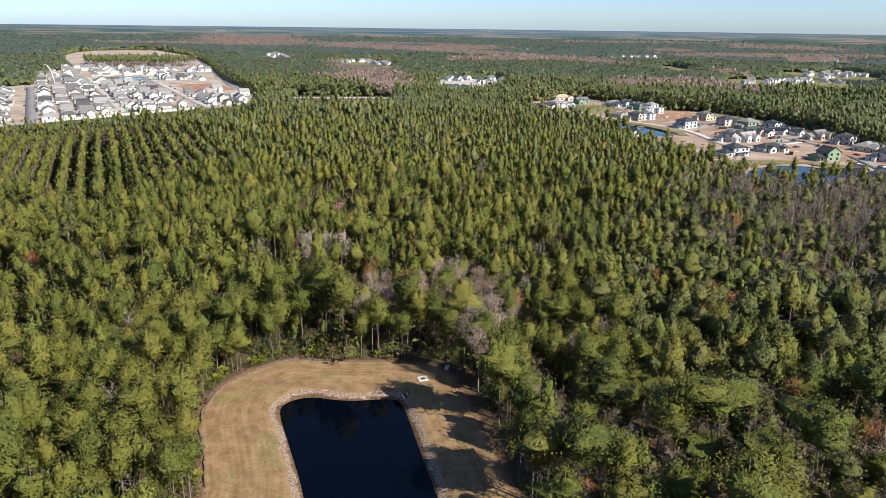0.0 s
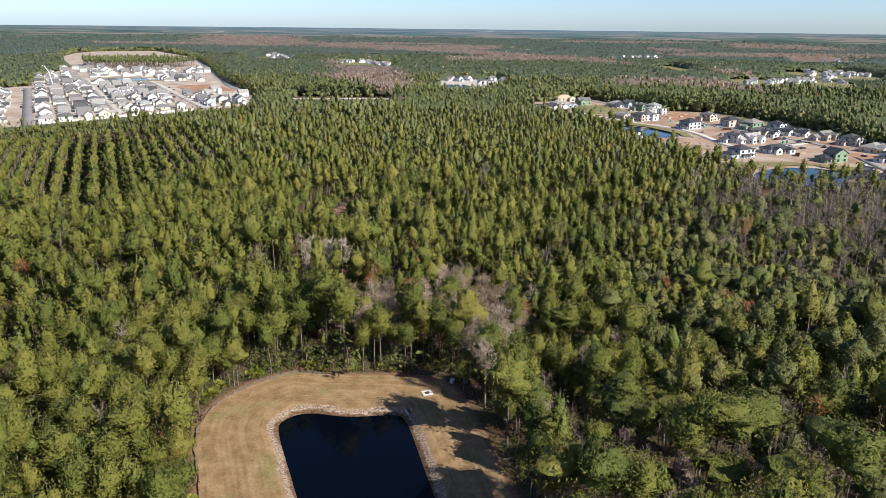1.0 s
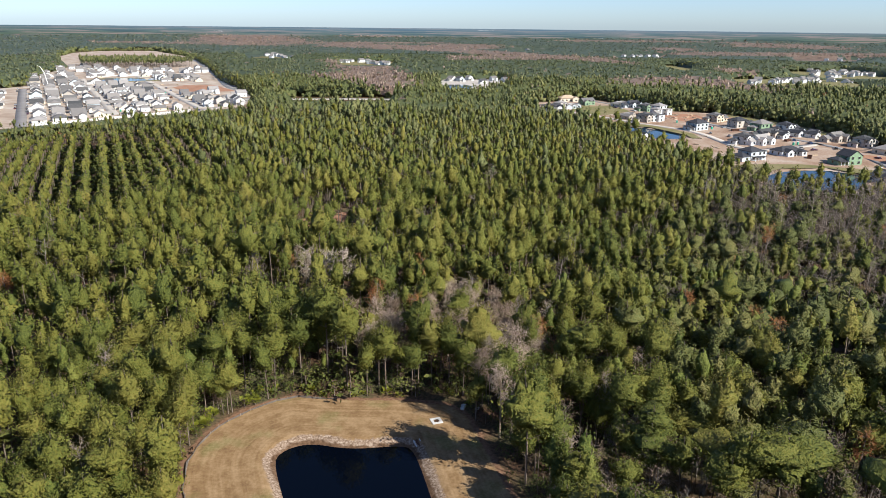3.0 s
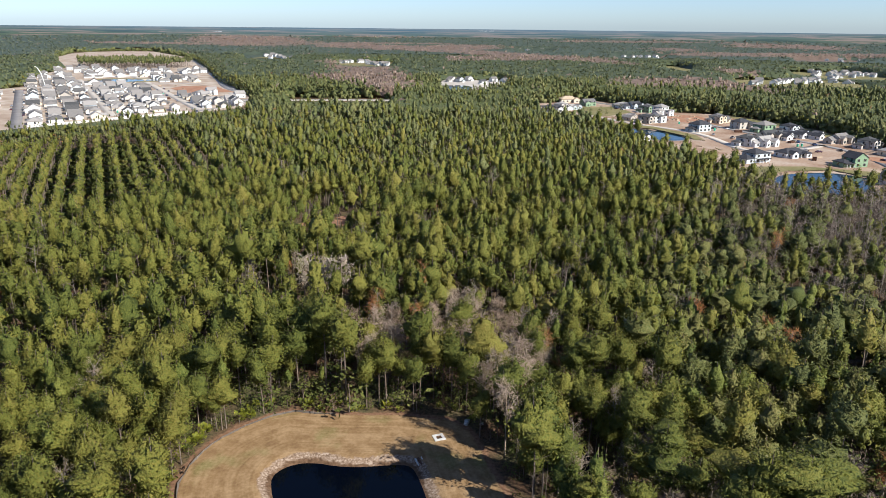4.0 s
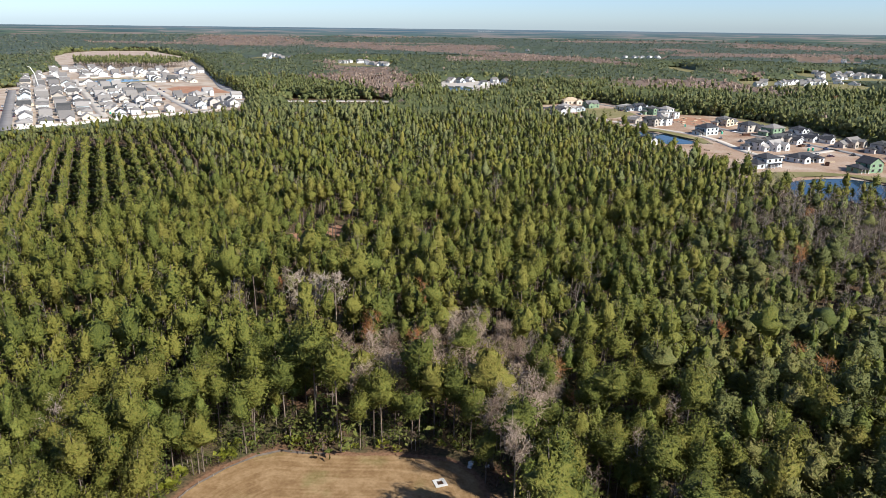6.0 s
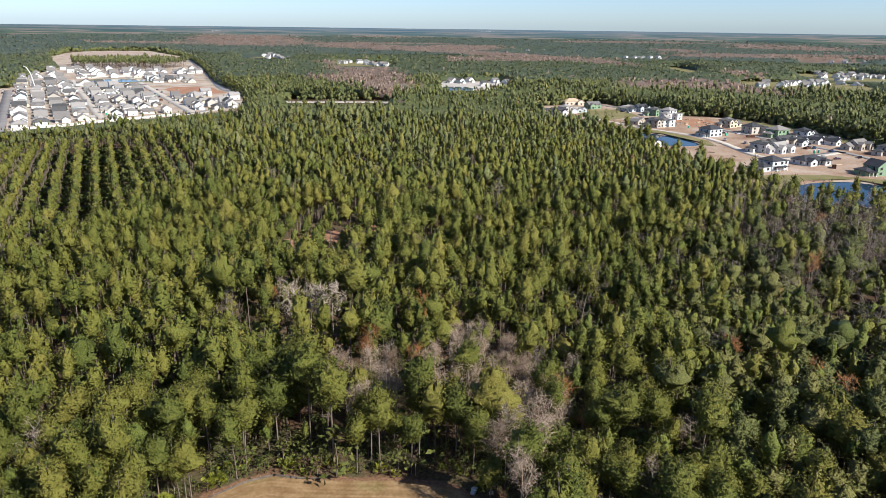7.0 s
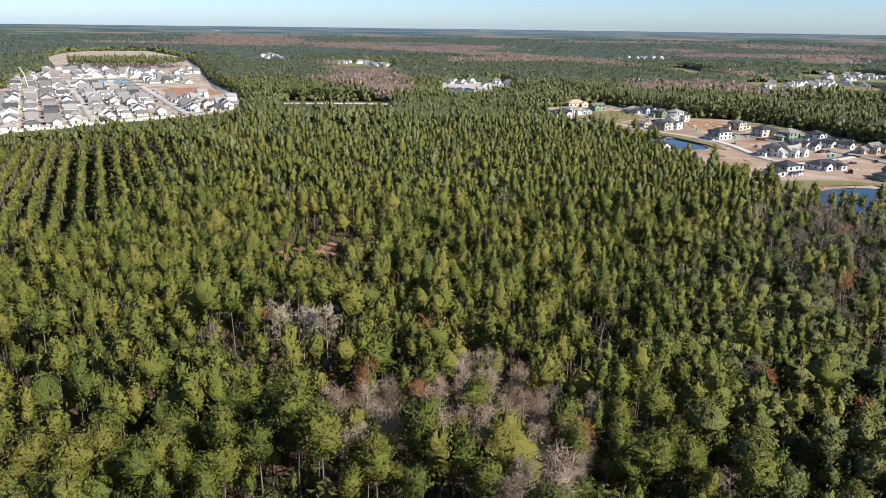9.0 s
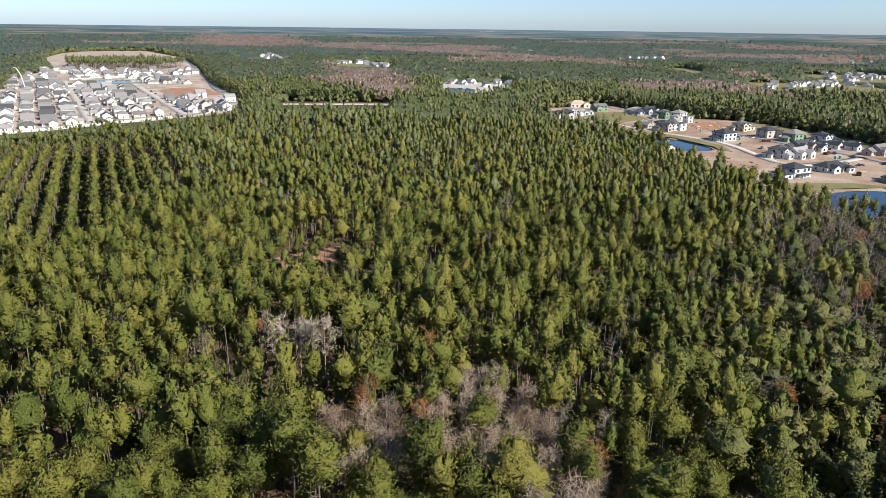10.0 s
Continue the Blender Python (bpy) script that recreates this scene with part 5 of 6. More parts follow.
# white wall along the front of the estate
def estate_wall(points, height=1.7):
    top = tagged(new("estate_wall"), "long white panel wall in front of the estate", "wall")
    bm = bmesh.new()
    add_box(bm, -1.5, 1.5, -0.08, 0.08, 0, height)
    add_box(bm, -1.55, 1.55, -0.12, 0.12, height, height + 0.1)
    add_box(bm, -1.62, -1.38, -0.16, 0.16, 0, height + 0.16)
    me = bpy.data.meshes.new("panel")
    bm.to_mesh(me), bm.free()
    me.materials.append(CONCRETE)
    for (ax, ay), (bx, by) in zip(points, points[1:]):
        n = int(math.hypot(bx - ax, by - ay) / 3)
        for k in range(n):
            t = (k + 0.5) / n
            ob = new("panel", me)
            ob.parent = top
            ob.matrix_basis = pose(ax + (bx - ax) * t, ay + (by - ay) * t, 0, 0, 0, math.degrees(math.atan2(by - ay, bx - ax)))


estate_wall([est(a, b) for a, b in ((664, -2), (680, 40), (697, 80), (716, 128))])
estate_wall([est(a, b) for a, b in ((1212, 72), (1222, 130), (1240, 190))])

# ---- right building site ----
ribbon("road", [(95, 716), (128, 700), (160, 640), (196, 584), (204, 505), (240, 512), (269, 530)], 7, PALE_ROAD, "dusty site road beside the pond")
ribbon("road", [(162, 816), (184, 771), (210, 690), (236, 600), (262, 545), (274, 493), (262, 412), (262, 340)], 7, ASPHALT, "grey asphalt street through the building site")
tagged(flat_sheet("lawn", [(126, 742), (142, 770), (176, 772), (180, 722), (150, 690), (128, 700)], 0.1, LAWN), "yellow-green lawn with young trees", "grass", kind="structure")
tagged(flat_sheet("lawn", [(118, 668), (126, 676), (146, 640), (172, 622), (192, 575), (190, 548), (183, 548), (184, 566), (168, 607), (150, 619), (130, 614)], 0.12, LAWN), "dry grass bank of the long pond", "grass", kind="structure")
tagged(flat_sheet("lawn", [(164, 400), (170, 440), (182, 446), (215, 448), (250, 432), (258, 405), (236, 372), (240, 415), (226, 437), (197, 433), (181, 420), (170, 398)], 0.12, LAWN), "dry grass bank of the round pond", "grass", kind="structure")
tagged(flat_sheet("lawn", [(270, 700), (296, 640), (306, 580), (300, 520), (294, 560), (284, 620), (262, 690)], 0.1, LAWN), "dry grass strip along the wood", "grass", kind="structure")
tagged(flat_sheet("bare_soil", [(205, 650), (200, 720), (236, 700), (240, 660), (228, 640)], 0.1, RED_SOIL), "red-brown building soil with lumber", "soil", kind="structure")
tagged(flat_sheet("bare_soil", [(262, 495), (282, 480), (312, 440), (300, 410), (276, 440)], 0.1, RED_SOIL), "red-brown building soil by the street", "soil", kind="structure")

SITE = "houses of the building site"


def big_house(x, y, turn, blocks, wall=None, roof=None, label="large white new house with a grey roof on sandy ground", **more):
    put(house(blocks, wall or WALL_WHITE, roof or (DARK_SHINGLE if rng.uniform() < 0.4 else SHINGLE), label, group=SITE, step=4.6, **more), x, y, turn, True, 0.92)


L_SHAPE = [(0, 0, 16, 9, 3.2, "hip"), (-5, -7, 6.5, 7, 3.1, "gable_y"), (2.6, -5.2, 4.4, 3.4, 3.3, "gable_y"), (10, 2, 6, 8, 3.0, "gable_y")]
TALL_L = [(0, 0, 12, 10, 6.2, "hip"), (-3.6, -6, 4.8, 4, 6.0, "gable_y"), (2.6, -5.6, 4.2, 3, 5.6, "gable_y"), (9.5, -1, 8, 8, 3.1, "gable_x"), (-8, 2, 6, 7, 3.1, "hip")]
WIDE_GABLES = [(0, 0, 15, 8.5, 4.6, "gable_x"), (-4.8, -5.4, 5, 4, 4.4, "gable_y"), (4.6, -6, 5.4, 5.4, 4.2, "gable_y"), (-11, 1, 8, 7, 3.0, "gable_x")]
HIP_BIG = [(0, 0, 15, 12, 6.3, "hip"), (-9, 1, 6, 8, 3.1, "hip")]
TRIPLE = [(0, 0, 12, 11, 9.0, "hip"), (-8, -3, 8, 9, 6.2, "hip"), (-13, -6, 7, 8, 3.2, "gable_x"), (4, -8, 8, 6, 6.0, "flat")]
# the cluster at the lawn
for x, y, turn, shape in ((95, 730, 20, L_SHAPE), (104, 722, 10, WIDE_GABLES), (114, 740, 25, TALL_L), (124, 745, 15, L_SHAPE)):
    big_house(x, y, turn, shape, garage=(-5, -10.5, 4.8) if shape is L_SHAPE else None)
big_house(133, 815, 10, [(0, 0, 20, 13, 4.0, "hip"), (8, -7, 8, 6, 3.5, "gable_y")], WALL_CREAM, PLYWOOD, "half-built house with a bare plywood roof")
big_house(148, 780, 24, [(0, 0, 16, 10, 4.5, "gable_x"), (-5, -6, 6, 5, 4.2, "gable_y")], SHEATHING, SHINGLE, "half-built house in green wall sheathing")
for x, y, turn, shape in ((179, 768, 34, L_SHAPE), (192, 762, 34, WIDE_GABLES), (162, 668, 38, L_SHAPE), (173, 646, 38, TALL_L)):
    big_house(x, y, turn, shape)
big_house(196, 728, 34, TALL_L, SHEATHING, SHINGLE, "half-built tall house in green sheathing and white wrap")
big_house(201, 700, 38, TRIPLE, label="tall white three-storey house with flat porches")
big_house(186, 650, 38, [(0, 0, 9, 9, 6.2, "flat"), (-6, 2, 8, 8, 6.2, "hip")], label="white house with a flat-roofed porch tower")
# the long street
big_house(203, 598, 30, HIP_BIG, roof=DARK_SHINGLE, label="white two-storey house with a dark hipped roof", porch=(-9, -3, 6, 2.4))
big_house(237, 652, 30, TALL_L, WALL_CREAM, SHINGLE, "cream two-storey house with a grey roof")
big_house(243, 616, 28, [(0, 0, 14, 11, 6.2, "hip"), (8, -5, 9, 8, 3.2, "gable_x")])
big_house(255, 598, 30, HIP_BIG, SHEATHING, SHINGLE, "half-built house in green sheathing with a pale roof")
for x, y, turn, shape in ((212, 528, 34, TALL_L), (224, 527, 34, WIDE_GABLES), (240, 557, 30, WIDE_GABLES), (252, 560, 30, L_SHAPE), (272, 592, 30, TALL_L), (279, 566, 32, L_SHAPE), (287, 544, 32, WIDE_GABLES),
                          (270, 572, 28, L_SHAPE), (294, 520, 32, TALL_L)):
    big_house(x, y, turn, shape)
big_house(296, 492, 32, [(0, 0, 22, 13, 3.6, "hip"), (-7, -8, 8, 6, 3.3, "gable_y")], WALL_CREAM, SHINGLE, "cream one-storey house with a wide grey roof")
# along the round pond
big_house(191, 464, 28, [(0, 0, 12, 11, 6.2, "hip"), (-9, 0, 9, 10, 3.2, "hip"), (7.5, -1, 5, 8, 5.8, "flat")], roof=DARK_SHINGLE, label="white two-storey house with porches and a dark roof", porch=(1, -5.5, 10, 2.6))
big_house(223, 484, 24, [(0, 0, 20, 11, 3.2, "hip"), (-5, -6.5, 6, 5, 3.1, "gable_y"), (7, -7, 5, 6, 3.1, "hip")], roof=DARK_SHINGLE, label="long white one-storey house with a dark roof", porch=(2, -5.5, 6, 2.4))
big_house(247, 452, 18, [(0, 0, 11, 11, 5.8, "gable_y"), (-9, 1, 7, 9, 3.1, "hip")], SHEATHING, DARK_SHINGLE, "half-built house in bright green wall sheathing", porch=(-9, -3.5, 6, 2.4))
big_house(237, 404, 34, L_SHAPE, roof=DARK_SHINGLE, label="white house with a dark gabled roof by the pond")
big_house(246, 394, 34, L_SHAPE)
big_house(283, 452, 24, TALL_L)
big_house(139, 541, 20, [(0, 0, 9, 10, 3.4, "gable_y"), (7, 1, 7, 8, 3.2, "gable_y")], roof=DARK_SHINGLE, label="white house with dark gables behind the trees")

# ---- far houses among the woods ----
for places in (((447, 1078), (478, 1082), (486, 1098), (526, 1108), (540, 1120), (556, 1128), (570, 1140), (600, 1150), (612, 1128)),
               ((650, 1300), (664, 1330), (676, 1350), (690, 1370), (712, 1360), (724, 1345), (738, 1335), (748, 1318)),
               ((-445, 1835), (-432, 1840), (-418, 1830), (-222, 1580), (-212, 1572), (-140, 1505), (-128, 1500), (-118, 1490)),
               ((8, 1094), (20, 1086), (52, 1052), (70, 1098), (34, 1108), (86, 1090)),
               ((-451, 1866), (-438, 1880), (-425, 1860), (-402, 1800), (-378, 1730), (-360, 1740), (-330, 1735), (-300, 1730), (-410, 1740)),
               ((-182, 1590), (-170, 1600), (-149, 1530), (-138, 1540), (-125, 1536), (-160, 1545), (-205, 1600)),
               ((462, 1102), (470, 1112), (500, 1115), (515, 1125), (532, 1144), (545, 1150), (560, 1160), (575, 1170), (590, 1180)),
               ((655, 1246), (668, 1262), (640, 1230), (690, 1398), (700, 1340), (680, 1310), (716, 1330), (730, 1310), (745, 1290), (700, 1275)),
               ((572, 2014), (555, 2025), (540, 2040), (520, 2010), (506, 1999), (490, 2030), (470, 2060), (600, 2010)),
               ((252, 2490), (275, 2480), (300, 2470), (320, 2440), (230, 2500), (345, 2430), (980, 1900), (1010, 1890), (1050, 1870), (900, 1930))):
    for x, y in places:
        add_house(int(rng.choice([1, 2, 3, 5])), x, y, rng.uniform(-60, 60))


def far_houses():
    """All far houses in one mesh, put together from the parts of the house kinds."""
    mats, verts, faces, which, at = [], [], [], [], 0
    for kind, x, y, turn, scale in FAR_HOUSES:
        place = pose(x, y, float(land(np.array([x]), np.array([y]))[0]), 0, 0, turn) @ Matrix.Scale(scale, 4)
        for child in KINDS[kind].children:
            me = child.data
            m = np.array(place @ child.matrix_basis)
            co = np.empty(3 * len(me.vertices))
            me.vertices.foreach_get("co", co)
            verts.append(co.reshape(-1, 3) @ m[:3, :3].T + m[:3, 3])
            for mat in me.materials:
                if mat not in mats:
                    mats.append(mat)
            for p in me.polygons:
                faces.append([at + v for v in p.vertices])
                which.append(mats.index(me.materials[p.material_index]))
            at += len(me.vertices)
    me = bpy.data.meshes.new("far_houses")
    me.from_pydata(np.concatenate(verts).tolist(), [], faces)
    for mat in mats:
        me.materials.append(mat)
    me.polygons.foreach_set("material_index", np.array(which, np.int32))
    tagged(new("far_houses", me), "distant white houses with grey roofs among woods", "house", kind="stuff")


far_houses()
ribbon("road", [(379, 1272), (441, 1441), (470, 1500), (497, 1547), (540, 1640)], 12, PALE_ROAD, "pale road through the far woods")
ribbon("road", [(-240, 800), (-151, 809), (-93, 815), (-50, 812)], 18, PALE_ROAD, "pale sandy road between the woods")


for p in FAR_PLOTS:
    level = float(land(*np.array(grown(p, 20), float).T).max()) + 0.15
    tagged(flat_sheet("lawn", grown(p, 20), level, LAWN), "dry grass of a far estate among woods", "grass", kind="structure")
tagged(flat_sheet("lawn", FAR_LOTS, 0.1, PALE_ROAD), "pale sandy lots of a far estate", "soil", kind="structure")
tagged(flat_sheet("water", [(-6, 955), (-4, 1022), (24, 1026), (36, 1000), (30, 952)], 0.16, BLUE_WATER), "small blue pond before far houses", "pond", kind="structure")
# narrow dark glossy strip in a gap between the trees
tagged(flat_sheet("water", DARK_GAP, 0.06, DARK_WATER), "narrow dark glossy strip between the trees", "creek", kind="structure")


def warehouse(x, y, w, d, h):
    """A long pale hall at the skyline."""
    z = float(land(np.array([x]), np.array([y]))[0]) + 3
    top = tagged(new("warehouse"), "long white hall on the horizon", "warehouse")
    bm = bmesh.new()
    add_box(bm, -w / 2, w / 2, -d / 2, d / 2, -12, h)
    part("wall", bm, WALL_WHITE, top)
    bm = bmesh.new()
    add_prism(bm, [(-d / 2 - 1, h), (d / 2 + 1, h), (0, h + 2.5)], "x", -w / 2 - 1, w / 2 + 1)
    bmesh.ops.recalc_face_normals(bm, faces=bm.faces)
    part("roof", bm, TRIM, top)
    top.matrix_basis = pose(x, y, z)


warehouse(240, 4300, 90, 40, 5)
warehouse(-2160, 3900, 60, 40, 4)
warehouse(-1130, 3700, 40, 30, 5)
warehouse(690, 3350, 40, 30, 5)

# ---- at the clearing ----
def palmetto(r):
    """A low palmetto: stiff leaf fans on short stalks."""
    pieces, stalks = [], [tube([(0, 0, -0.1), (0.03, 0, 0.5)], [0.12, 0.09], 4)]
    for _ in range(16):
        a, tilt, reach = r.uniform(0, 6.28), r.uniform(0.3, 1.25), r.uniform(0.7, 1.5)
        way = np.array([math.cos(a) * math.cos(tilt), math.sin(a) * math.cos(tilt), math.sin(tilt)])
        hub = np.array([0, 0, 0.4]) + way * reach
        pieces.append(tube([(0, 0, 0.4), hub], [0.03, 0.015], 3))
        side = np.cross(way, (0, 0, 1)) / (np.linalg.norm(np.cross(way, (0, 0, 1))) + 1e-6)
        for k in np.linspace(-1.25, 1.25, 7):
            d = way * math.cos(k) + side * math.sin(k) + (0, 0, -0.15)
            across = np.cross(d, np.cross(way, side))
            across = across / np.linalg.norm(across) * 0.075
            tip = hub + d * r.uniform(0.6, 0.85)
            mid = hub + d * 0.4
            pieces.append((np.array([hub, mid - across, tip, mid + across]), np.array([[0, 1, 2, 3]])))
    return joined(stalks), joined(pieces)


FANS = [palmetto(r0) for _ in range(4)]
fan_things = []
edge = CLEARING_EDGE[1:12]
for (ax, ay), (bx, by), n in zip(edge, edge[1:], (6, 7, 9, 8, 7, 5, 5, 2, 2, 1)):
    length = math.hypot(bx - ax, by - ay)
    for _ in range(n):
        t, off = rng.uniform(0, 1), rng.uniform(0.6, 4.2)
        x, y = ax + (bx - ax) * t - (by - ay) / length * off, ay + (by - ay) * t + (bx - ax) / length * off
        size = rng.uniform(0.6, 1.2)
        if len(fan_things) < 4:
            top = tagged(new("palmetto"), "yellow-green palmetto shrub at the edge of the pines", "shrub", group="palmettos of the clearing")
            for part_name, (v, f, n), m in zip(("stalk", "fronds"), FANS[len(fan_things)], (BARK, PALMETTO_LEAF)):
                ob = new(part_name, quad_mesh(part_name, v, f, [m]))
                ob.parent = top
            fan_things.append(top)
        else:
            top = copy_thing(fan_things[int(rng.integers(0, 4))], Matrix.Identity(4))
        top.matrix_basis = pose(x, y, 0, 0, 0, rng.uniform(0, 360)) @ Matrix.Scale(size, 4)


def silt_fence(points):
    """Weathered fabric on stakes that follows the edge of the clearing."""
    top = tagged(new("silt_fence"), "weathered dark silt fabric fence on wooden stakes", "fence")
    line = []
    for (ax, ay), (bx, by) in zip(points, points[1:]):
        n = max(2, int(math.hypot(bx - ax, by - ay) / 2.2))
        line += [(ax + (bx - ax) * k / n, ay + (by - ay) * k / n) for k in range(n)]
    line = [(x + rng.normal() * 0.12, y + rng.normal() * 0.12) for x, y in line + [points[-1]]]
    bm = bmesh.new()
    add_box(bm, -0.025, 0.025, -0.025, 0.025, -0.1, 0.7)
    stake = bpy.data.meshes.new("post")
    bm.to_mesh(stake), bm.free()
    stake.materials.append(STAKE)
    bm = bmesh.new()
    rows = []
    for x, y in line:
        h, lean = rng.uniform(0.3, 0.55), rng.normal() * 0.1
        rows.append([bm.verts.new((x, y, -0.05)), bm.verts.new((x + lean, y + lean, h)), bm.verts.new((x + lean + 0.03, y + lean + 0.03, h)), bm.verts.new((x + 0.03, y + 0.03, -0.05))])
        ob = new("post", stake)
        ob.parent, ob.matrix_basis = top, pose(x + 0.07, y + 0.07, 0, rng.normal() * 4, rng.normal() * 4, 0)
    for p, q in zip(rows, rows[1:]):
        for k in range(4):
            bm.faces.new((p[k], q[k], q[(k + 1) % 4], p[(k + 1) % 4]))
    part("fabric", bm, FABRIC, top)


silt_fence([(x + 0.6, y - 0.4) for x, y in softened(CLEARING_EDGE, 1)[2:15]])


def inlet():
    """A concrete storm inlet with an iron grate in the middle of its apron."""
    top = tagged(new("storm_inlet"), "square concrete storm inlet with a rusty grate in the grass", "inlet")
    bm = bmesh.new()
    for x0, x1, y0, y1 in ((-1.45, 1.45, -1.45, -0.7), (-1.45, 1.45, 0.7, 1.45), (-1.45, -0.7, -0.7, 0.7), (0.7, 1.45, -0.7, 0.7)):
        add_box(bm, x0, x1, y0, y1, -0.3, 0.16)
    part("apron", bm, CONCRETE, top)
    bm = bmesh.new()
    add_box(bm, -0.7, 0.7, -0.7, 0.7, -0.35, -0.15)
    part("basin", bm, IRON, top, "dark rusty basin floor")
    for k in range(7):
        bm = bmesh.new()
        add_box(bm, -0.6 + 0.2 * k - 0.03, -0.6 + 0.2 * k + 0.03, -0.7, 0.7, 0.06, 0.13)
        part("grate_bar", bm, IRON, top)
    top.matrix_basis = pose(-4.4, 150.0, 0.0, 0, 0, 20) @ Matrix.Scale(0.78, 4)


inlet()


def outfall():
    """A mitred concrete pipe end that reaches down the bank."""
    top = tagged(new("pipe_outfall"), "concrete pipe outfall on the sandy pond bank", "pipe")
    bm = bmesh.new()
    add_box(bm, -1.0, 1.0, -1.3, 1.3, -0.5, -0.28)
    add_box(bm, -1.0, -0.72, -1.3, 1.3, -0.28, 0.12)
    add_box(bm, 0.72, 1.0, -1.3, 1.3, -0.28, 0.12)
    part("headwall", bm, CONCRETE, top)
    v, f = tube([(0, -1.2, -0.1), (0, 2.0, -0.1)], [0.36, 0.36], 12)
    me = quad_mesh("pipe", v, f, [IRON])
    ob = new("pipe", me)
    ob.parent = top
    top.matrix_basis = pose(-8.0, 142.2, -0.25, -14, 0, 205) @ Matrix.Scale(0.72, 4)


outfall()


def culvert_block(x, y, turn, size):
    top = tagged(new("concrete_block"), "pale concrete block lying on bare soil", "concrete")
    bm = bmesh.new()
    add_box(bm, -0.9, 0.9, -0.4, 0.4, -0.1, 0.55)
    bmesh.ops.bevel(bm, geom=bm.edges[:], offset=0.06, segments=1, affect="EDGES")
    part("slab", bm, CONCRETE, top)
    bm = bmesh.new()
    add_box(bm, -0.25, 0.25, -0.46, 0.46, 0.55, 0.8)
    part("cap", bm, CONCRETE, top)
    top.matrix_basis = pose(x, y, 0, 0, 0, turn) @ Matrix.Scale(size, 4)


culvert_block(1.4, 155.4, 70, 1.0)
culvert_block(4.6, 155.0, 15, 0.6)

tagged(flat_sheet("bare_soil", RUST_GAP, 0.12, RED_SOIL), "rust-orange dry ground between the pines", "soil", kind="structure")

# ---- vehicles and site clutter ----
def car(kind):
    label = "parked pickup truck on the building site" if kind else "parked car on the estate street"
    top = tagged(new("pickup_truck" if kind else "car"), label, "truck" if kind else "car", group="parked vehicles")
    bm = bmesh.new()
    if kind:
        add_prism(bm, [(-2.7, 0.4), (2.6, 0.4), (2.7, 0.9), (1.3, 1.08), (0.9, 1.12), (-0.7, 1.12), (-0.72, 1.05), (-2.7, 1.05)], "y", -0.95, 0.95)
    else:
        add_prism(bm, [(-2.2, 0.35), (2.15, 0.35), (2.25, 0.75), (1.2, 0.95), (-1.7, 1.0), (-2.25, 0.85)], "y", -0.88, 0.88)
    bmesh.ops.recalc_face_normals(bm, faces=bm.faces)
    part("body", bm, PAINT, top)
    bm = bmesh.new()
    add_prism(bm, [(1.0, 1.0), (0.45, 1.5), (0.35, 1.62), (-0.55, 1.62), (-0.75, 1.0)] if kind else [(1.1, 0.9), (0.4, 1.38), (-0.9, 1.4), (-1.6, 0.95)], "y", -0.78, 0.78)
    bmesh.ops.recalc_face_normals(bm, faces=bm.faces)
    part("cabin", bm, GLASS, top, "dark glass cabin")
    bm = bmesh.new()
    add_box(bm, -0.6 if kind else -0.9, 0.35, -0.76, 0.76, 1.6 if kind else 1.39, 1.66 if kind else 1.45)
    part("roof", bm, PAINT, top)
    for x in (-1.5, 1.5):
        for y in (-0.85, 0.85):
            bm = bmesh.new()
            bmesh.ops.create_cone(bm, cap_ends=True, segments=10, radius1=0.36, radius2=0.36, depth=0.24, matrix=Matrix.Translation((x, y, 0.36)) @ Matrix.Rotation(math.pi / 2, 4, "X"))
            part("wheel", bm, RUBBER, top)
    return top


CARS = [car(0), car(1)]
used_car = set()


def park(x, y, turn):
    k = int(rng.integers(0, 2))
    put(CARS[k], x, y, turn, k not in used_car)
    used_car.add(k)


lane = math.degrees(math.atan2(ALONG.y, ALONG.x))
for b in (-10, 63, 141):
    for a in np.arange(720, 1030, 17):
        if rng.uniform() < 0.6:
            x, y = est(a + rng.uniform(-4, 4), b + rng.choice([-5.2, 5.2]))
            park(x, y, lane + rng.normal() * 3)
for x, y, turn in ((206, 575, 60), (215, 560, 50), (220, 612, 20), (230, 610, 30), (256, 542, 70), (262, 530, 80), (268, 506, 70), (276, 470, 100), (262, 560, 60), (258, 438, 90), (268, 428, 95),
                   (176, 745, 120), (172, 752, 120), (184, 722, 110), (196, 664, 100), (212, 640, 40), (228, 500, 30), (204, 478, 150), (250, 500, 10), (244, 506, 20)):
    park(x, y, turn)


def lumber_stack():
    top = tagged(new("lumber_stack"), "stack of pale lumber on the building soil", "lumber", group="lumber on the site")
    for k in range(4):
        bm = bmesh.new()
        add_box(bm, -2.2, 2.2, -0.9 + 0.46 * k, -0.5 + 0.46 * k, 0.05, 0.35 + 0.12 * (k % 3))
        part("board", bm, PLYWOOD, top)
    for x in (-1.5, 1.5):
        bm = bmesh.new()
        add_box(bm, x - 0.06, x + 0.06, -1.0, 1.0, -0.08, 0.05)
        part("bearer", bm, STAKE, top)
    return top


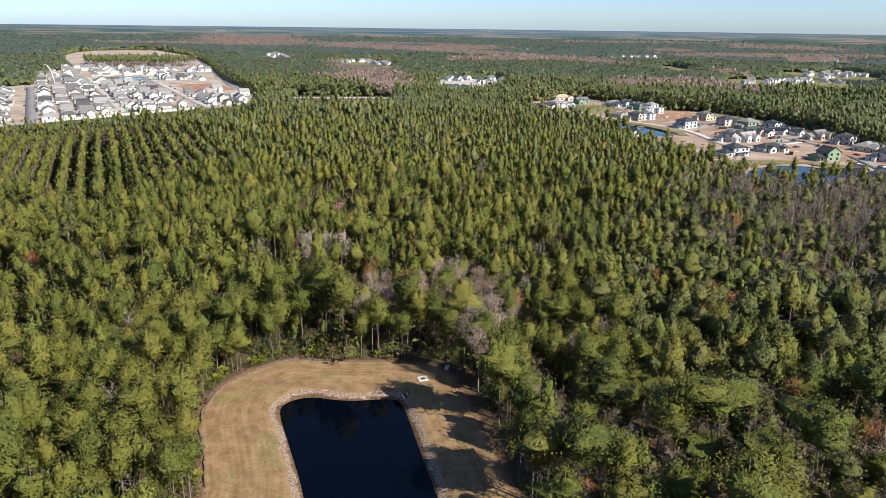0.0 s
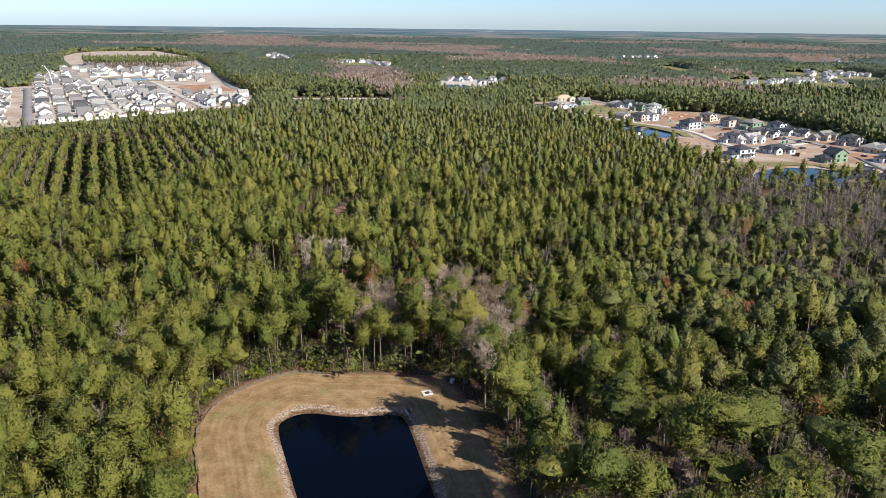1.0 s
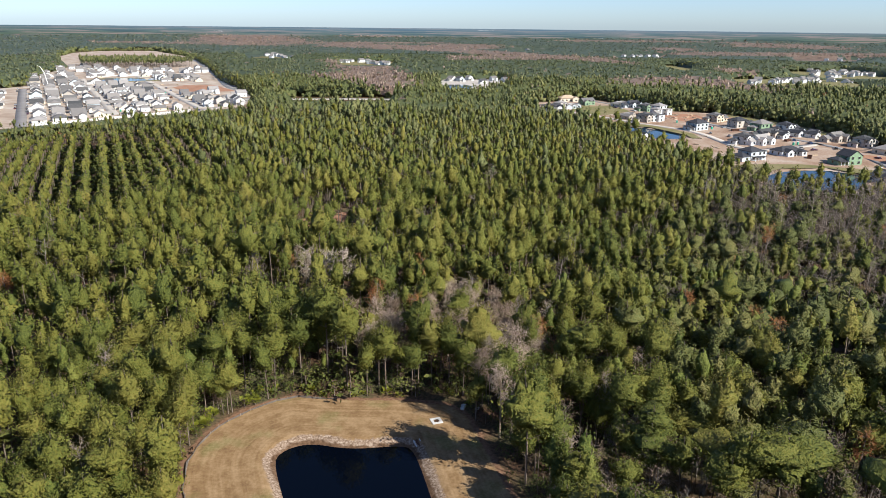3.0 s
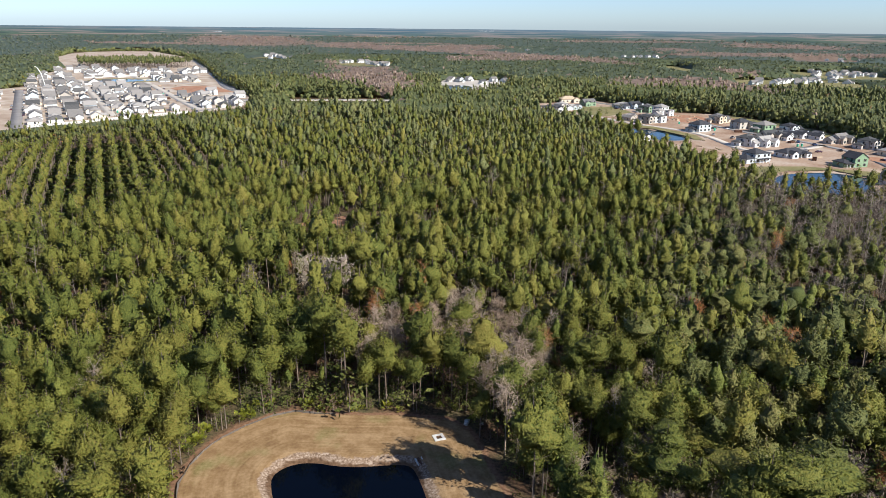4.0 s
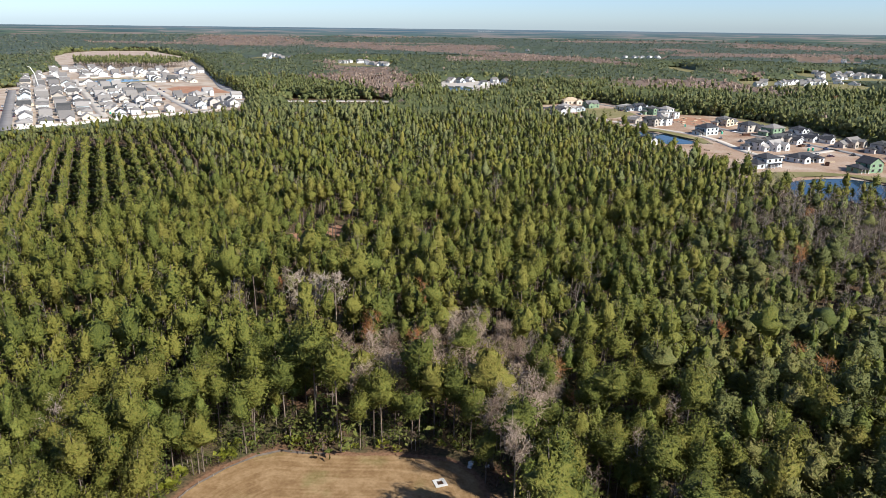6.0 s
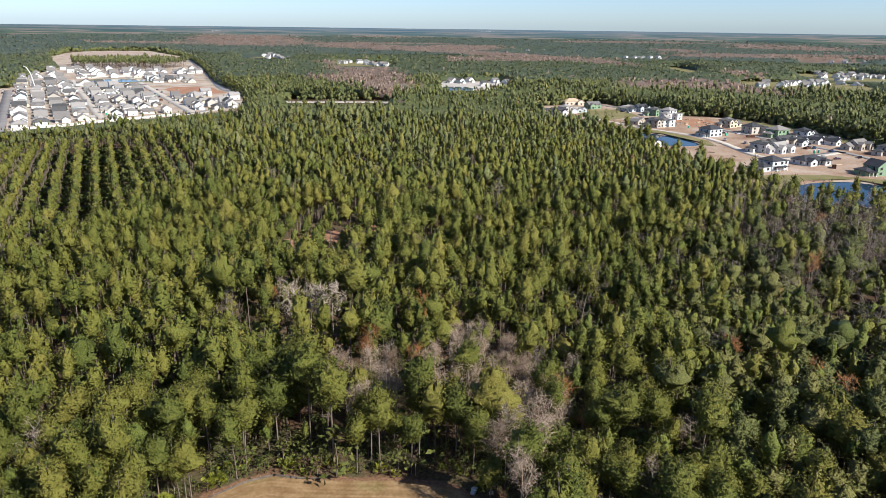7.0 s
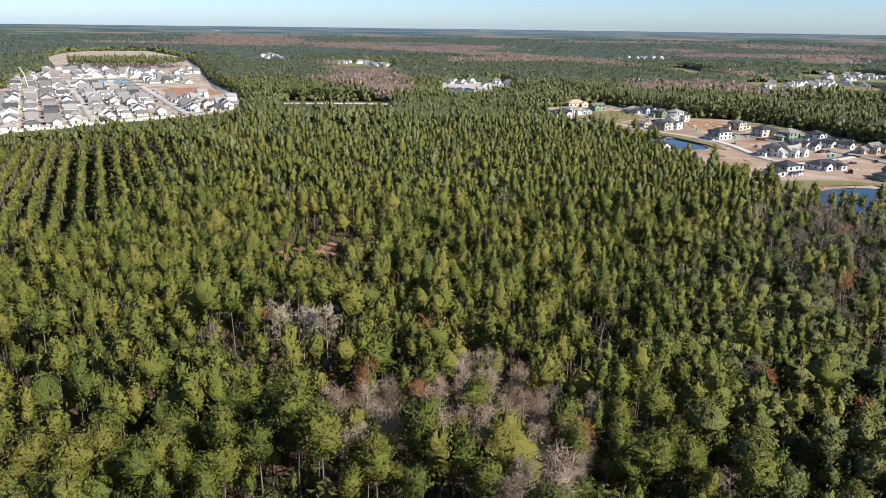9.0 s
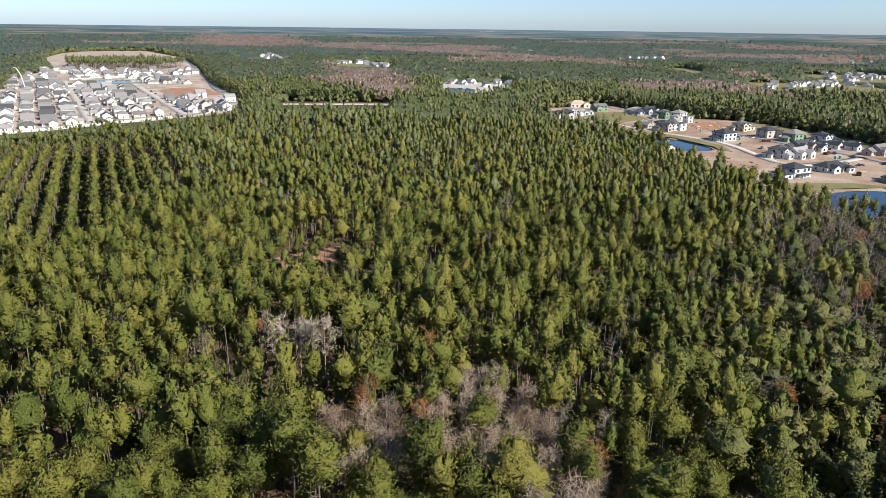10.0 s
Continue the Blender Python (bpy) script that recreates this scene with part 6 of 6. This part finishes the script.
def dumpster():
    top = tagged(new("dumpster"), "rusty open steel dumpster beside a new house", "dumpster", group="dumpsters of the sites")
    bm = bmesh.new()
    for box in ((-2.9, 2.9, -1.2, 1.2, 0.1, 0.2), (-2.9, 2.9, -1.2, -1.1, 0.2, 1.6), (-2.9, 2.9, 1.1, 1.2, 0.2, 1.6), (-2.9, -2.8, -1.1, 1.1, 0.2, 1.6), (2.8, 2.9, -1.1, 1.1, 0.2, 1.6)):
        add_box(bm, *box)
    part("bin", bm, IRON, top)
    for k in range(6):
        bm = bmesh.new()
        add_box(bm, -2.6 + k, -2.5 + k, -1.28, -1.2, 0.0, 1.6)
        part("rib", bm, IRON, top)
    return top


def toilet():
    top = tagged(new("portable_toilet"), "green portable toilet with a white roof", "toilet", group="portable toilets")
    bm = bmesh.new()
    add_box(bm, -0.55, 0.55, -0.55, 0.55, 0, 2.1)
    part("cabin", bm, TOILET_PLASTIC, top)
    bm = bmesh.new()
    add_prism(bm, [(-0.6, 2.1), (0.6, 2.1), (0.45, 2.3), (0, 2.38), (-0.45, 2.3)], "y", -0.6, 0.6)
    part("roof", bm, TRIM, top)
    bm = bmesh.new()
    add_box(bm, -0.38, 0.38, -0.6, -0.55, 0.1, 1.95)
    part("door", bm, TOILET_PLASTIC, top)
    return top


def scatter(thing, places):
    for i, (x, y) in enumerate(places):
        put(thing, x, y, rng.uniform(0, 360), i == 0)


scatter(lumber_stack(), [(214 + rng.uniform(-10, 18), 672 + rng.uniform(-22, 32)) for _ in range(26)] + [(196, 560), (188, 548), (176, 520), (186, 506), (170, 480), (240, 480), (286, 470), (292, 456)]
        + [est(rng.uniform(720, 1040), b + rng.uniform(-2, 2)) for b in (16, 32, 72, 90, 105, 150, 168, 185) for _ in range(3)])
scatter(dumpster(), [(222, 640), (250, 540), (232, 470), (180, 690), (232, 592)] + [est(a, b) for a, b in ((760, 55), (850, 132), (930, 72), (980, 20), (820, 150))])
scatter(toilet(), [(246, 522), (216, 600), (200, 640), (258, 462), (250, 524)] + [est(a, b) for a, b in ((740, 70), (900, 134), (1000, 55))])


def concrete_pump():
    """A truck with a long white folding boom."""
    top = tagged(new("concrete_pump"), "concrete pump truck with a raised white boom", "truck")
    v, f = tube([(0, 0, 3), (-3, 0, 20), (-7, 0, 27), (-10, 0, 28)], [0.5, 0.45, 0.4, 0.3], 6)
    ob = new("boom", quad_mesh("boom", v, f, [BOOM_PAINT]))
    ob.parent = top
    bm = bmesh.new()
    add_prism(bm, [(-5, 0.6), (4.5, 0.6), (4.5, 2.9), (2.6, 2.9), (2.5, 1.5), (-5, 1.5)], "y", -1.2, 1.2)
    bmesh.ops.recalc_face_normals(bm, faces=bm.faces)
    part("body", bm, BOOM_PAINT, top)
    for x in (-4, -2.6, 3.2):
        for y in (-1.05, 1.05):
            bm = bmesh.new()
            bmesh.ops.create_cone(bm, cap_ends=True, segments=12, radius1=0.5, radius2=0.5, depth=0.35, matrix=Matrix.Translation((x, y, 0.5)) @ Matrix.Rotation(math.pi / 2, 4, "X"))
            part("wheel", bm, RUBBER, top)
    return top


put(concrete_pump(), *est(1010, 18), 0, True)

# young trees on the lawn and thin pines that stand before the ponds
for i, (x, y) in enumerate([(131, 712), (140, 722), (151, 730), (163, 738), (174, 742), (150, 700)]):
    w, leaves = bush(r0, 16, 5, 0.5, 5.5, 1.5)
    top = tree_thing("young_tree", (w, leaves), [BARK, SHRUB], "young dark green tree on a yellow lawn")
    top.matrix_basis = pose(x, y, 0.05)
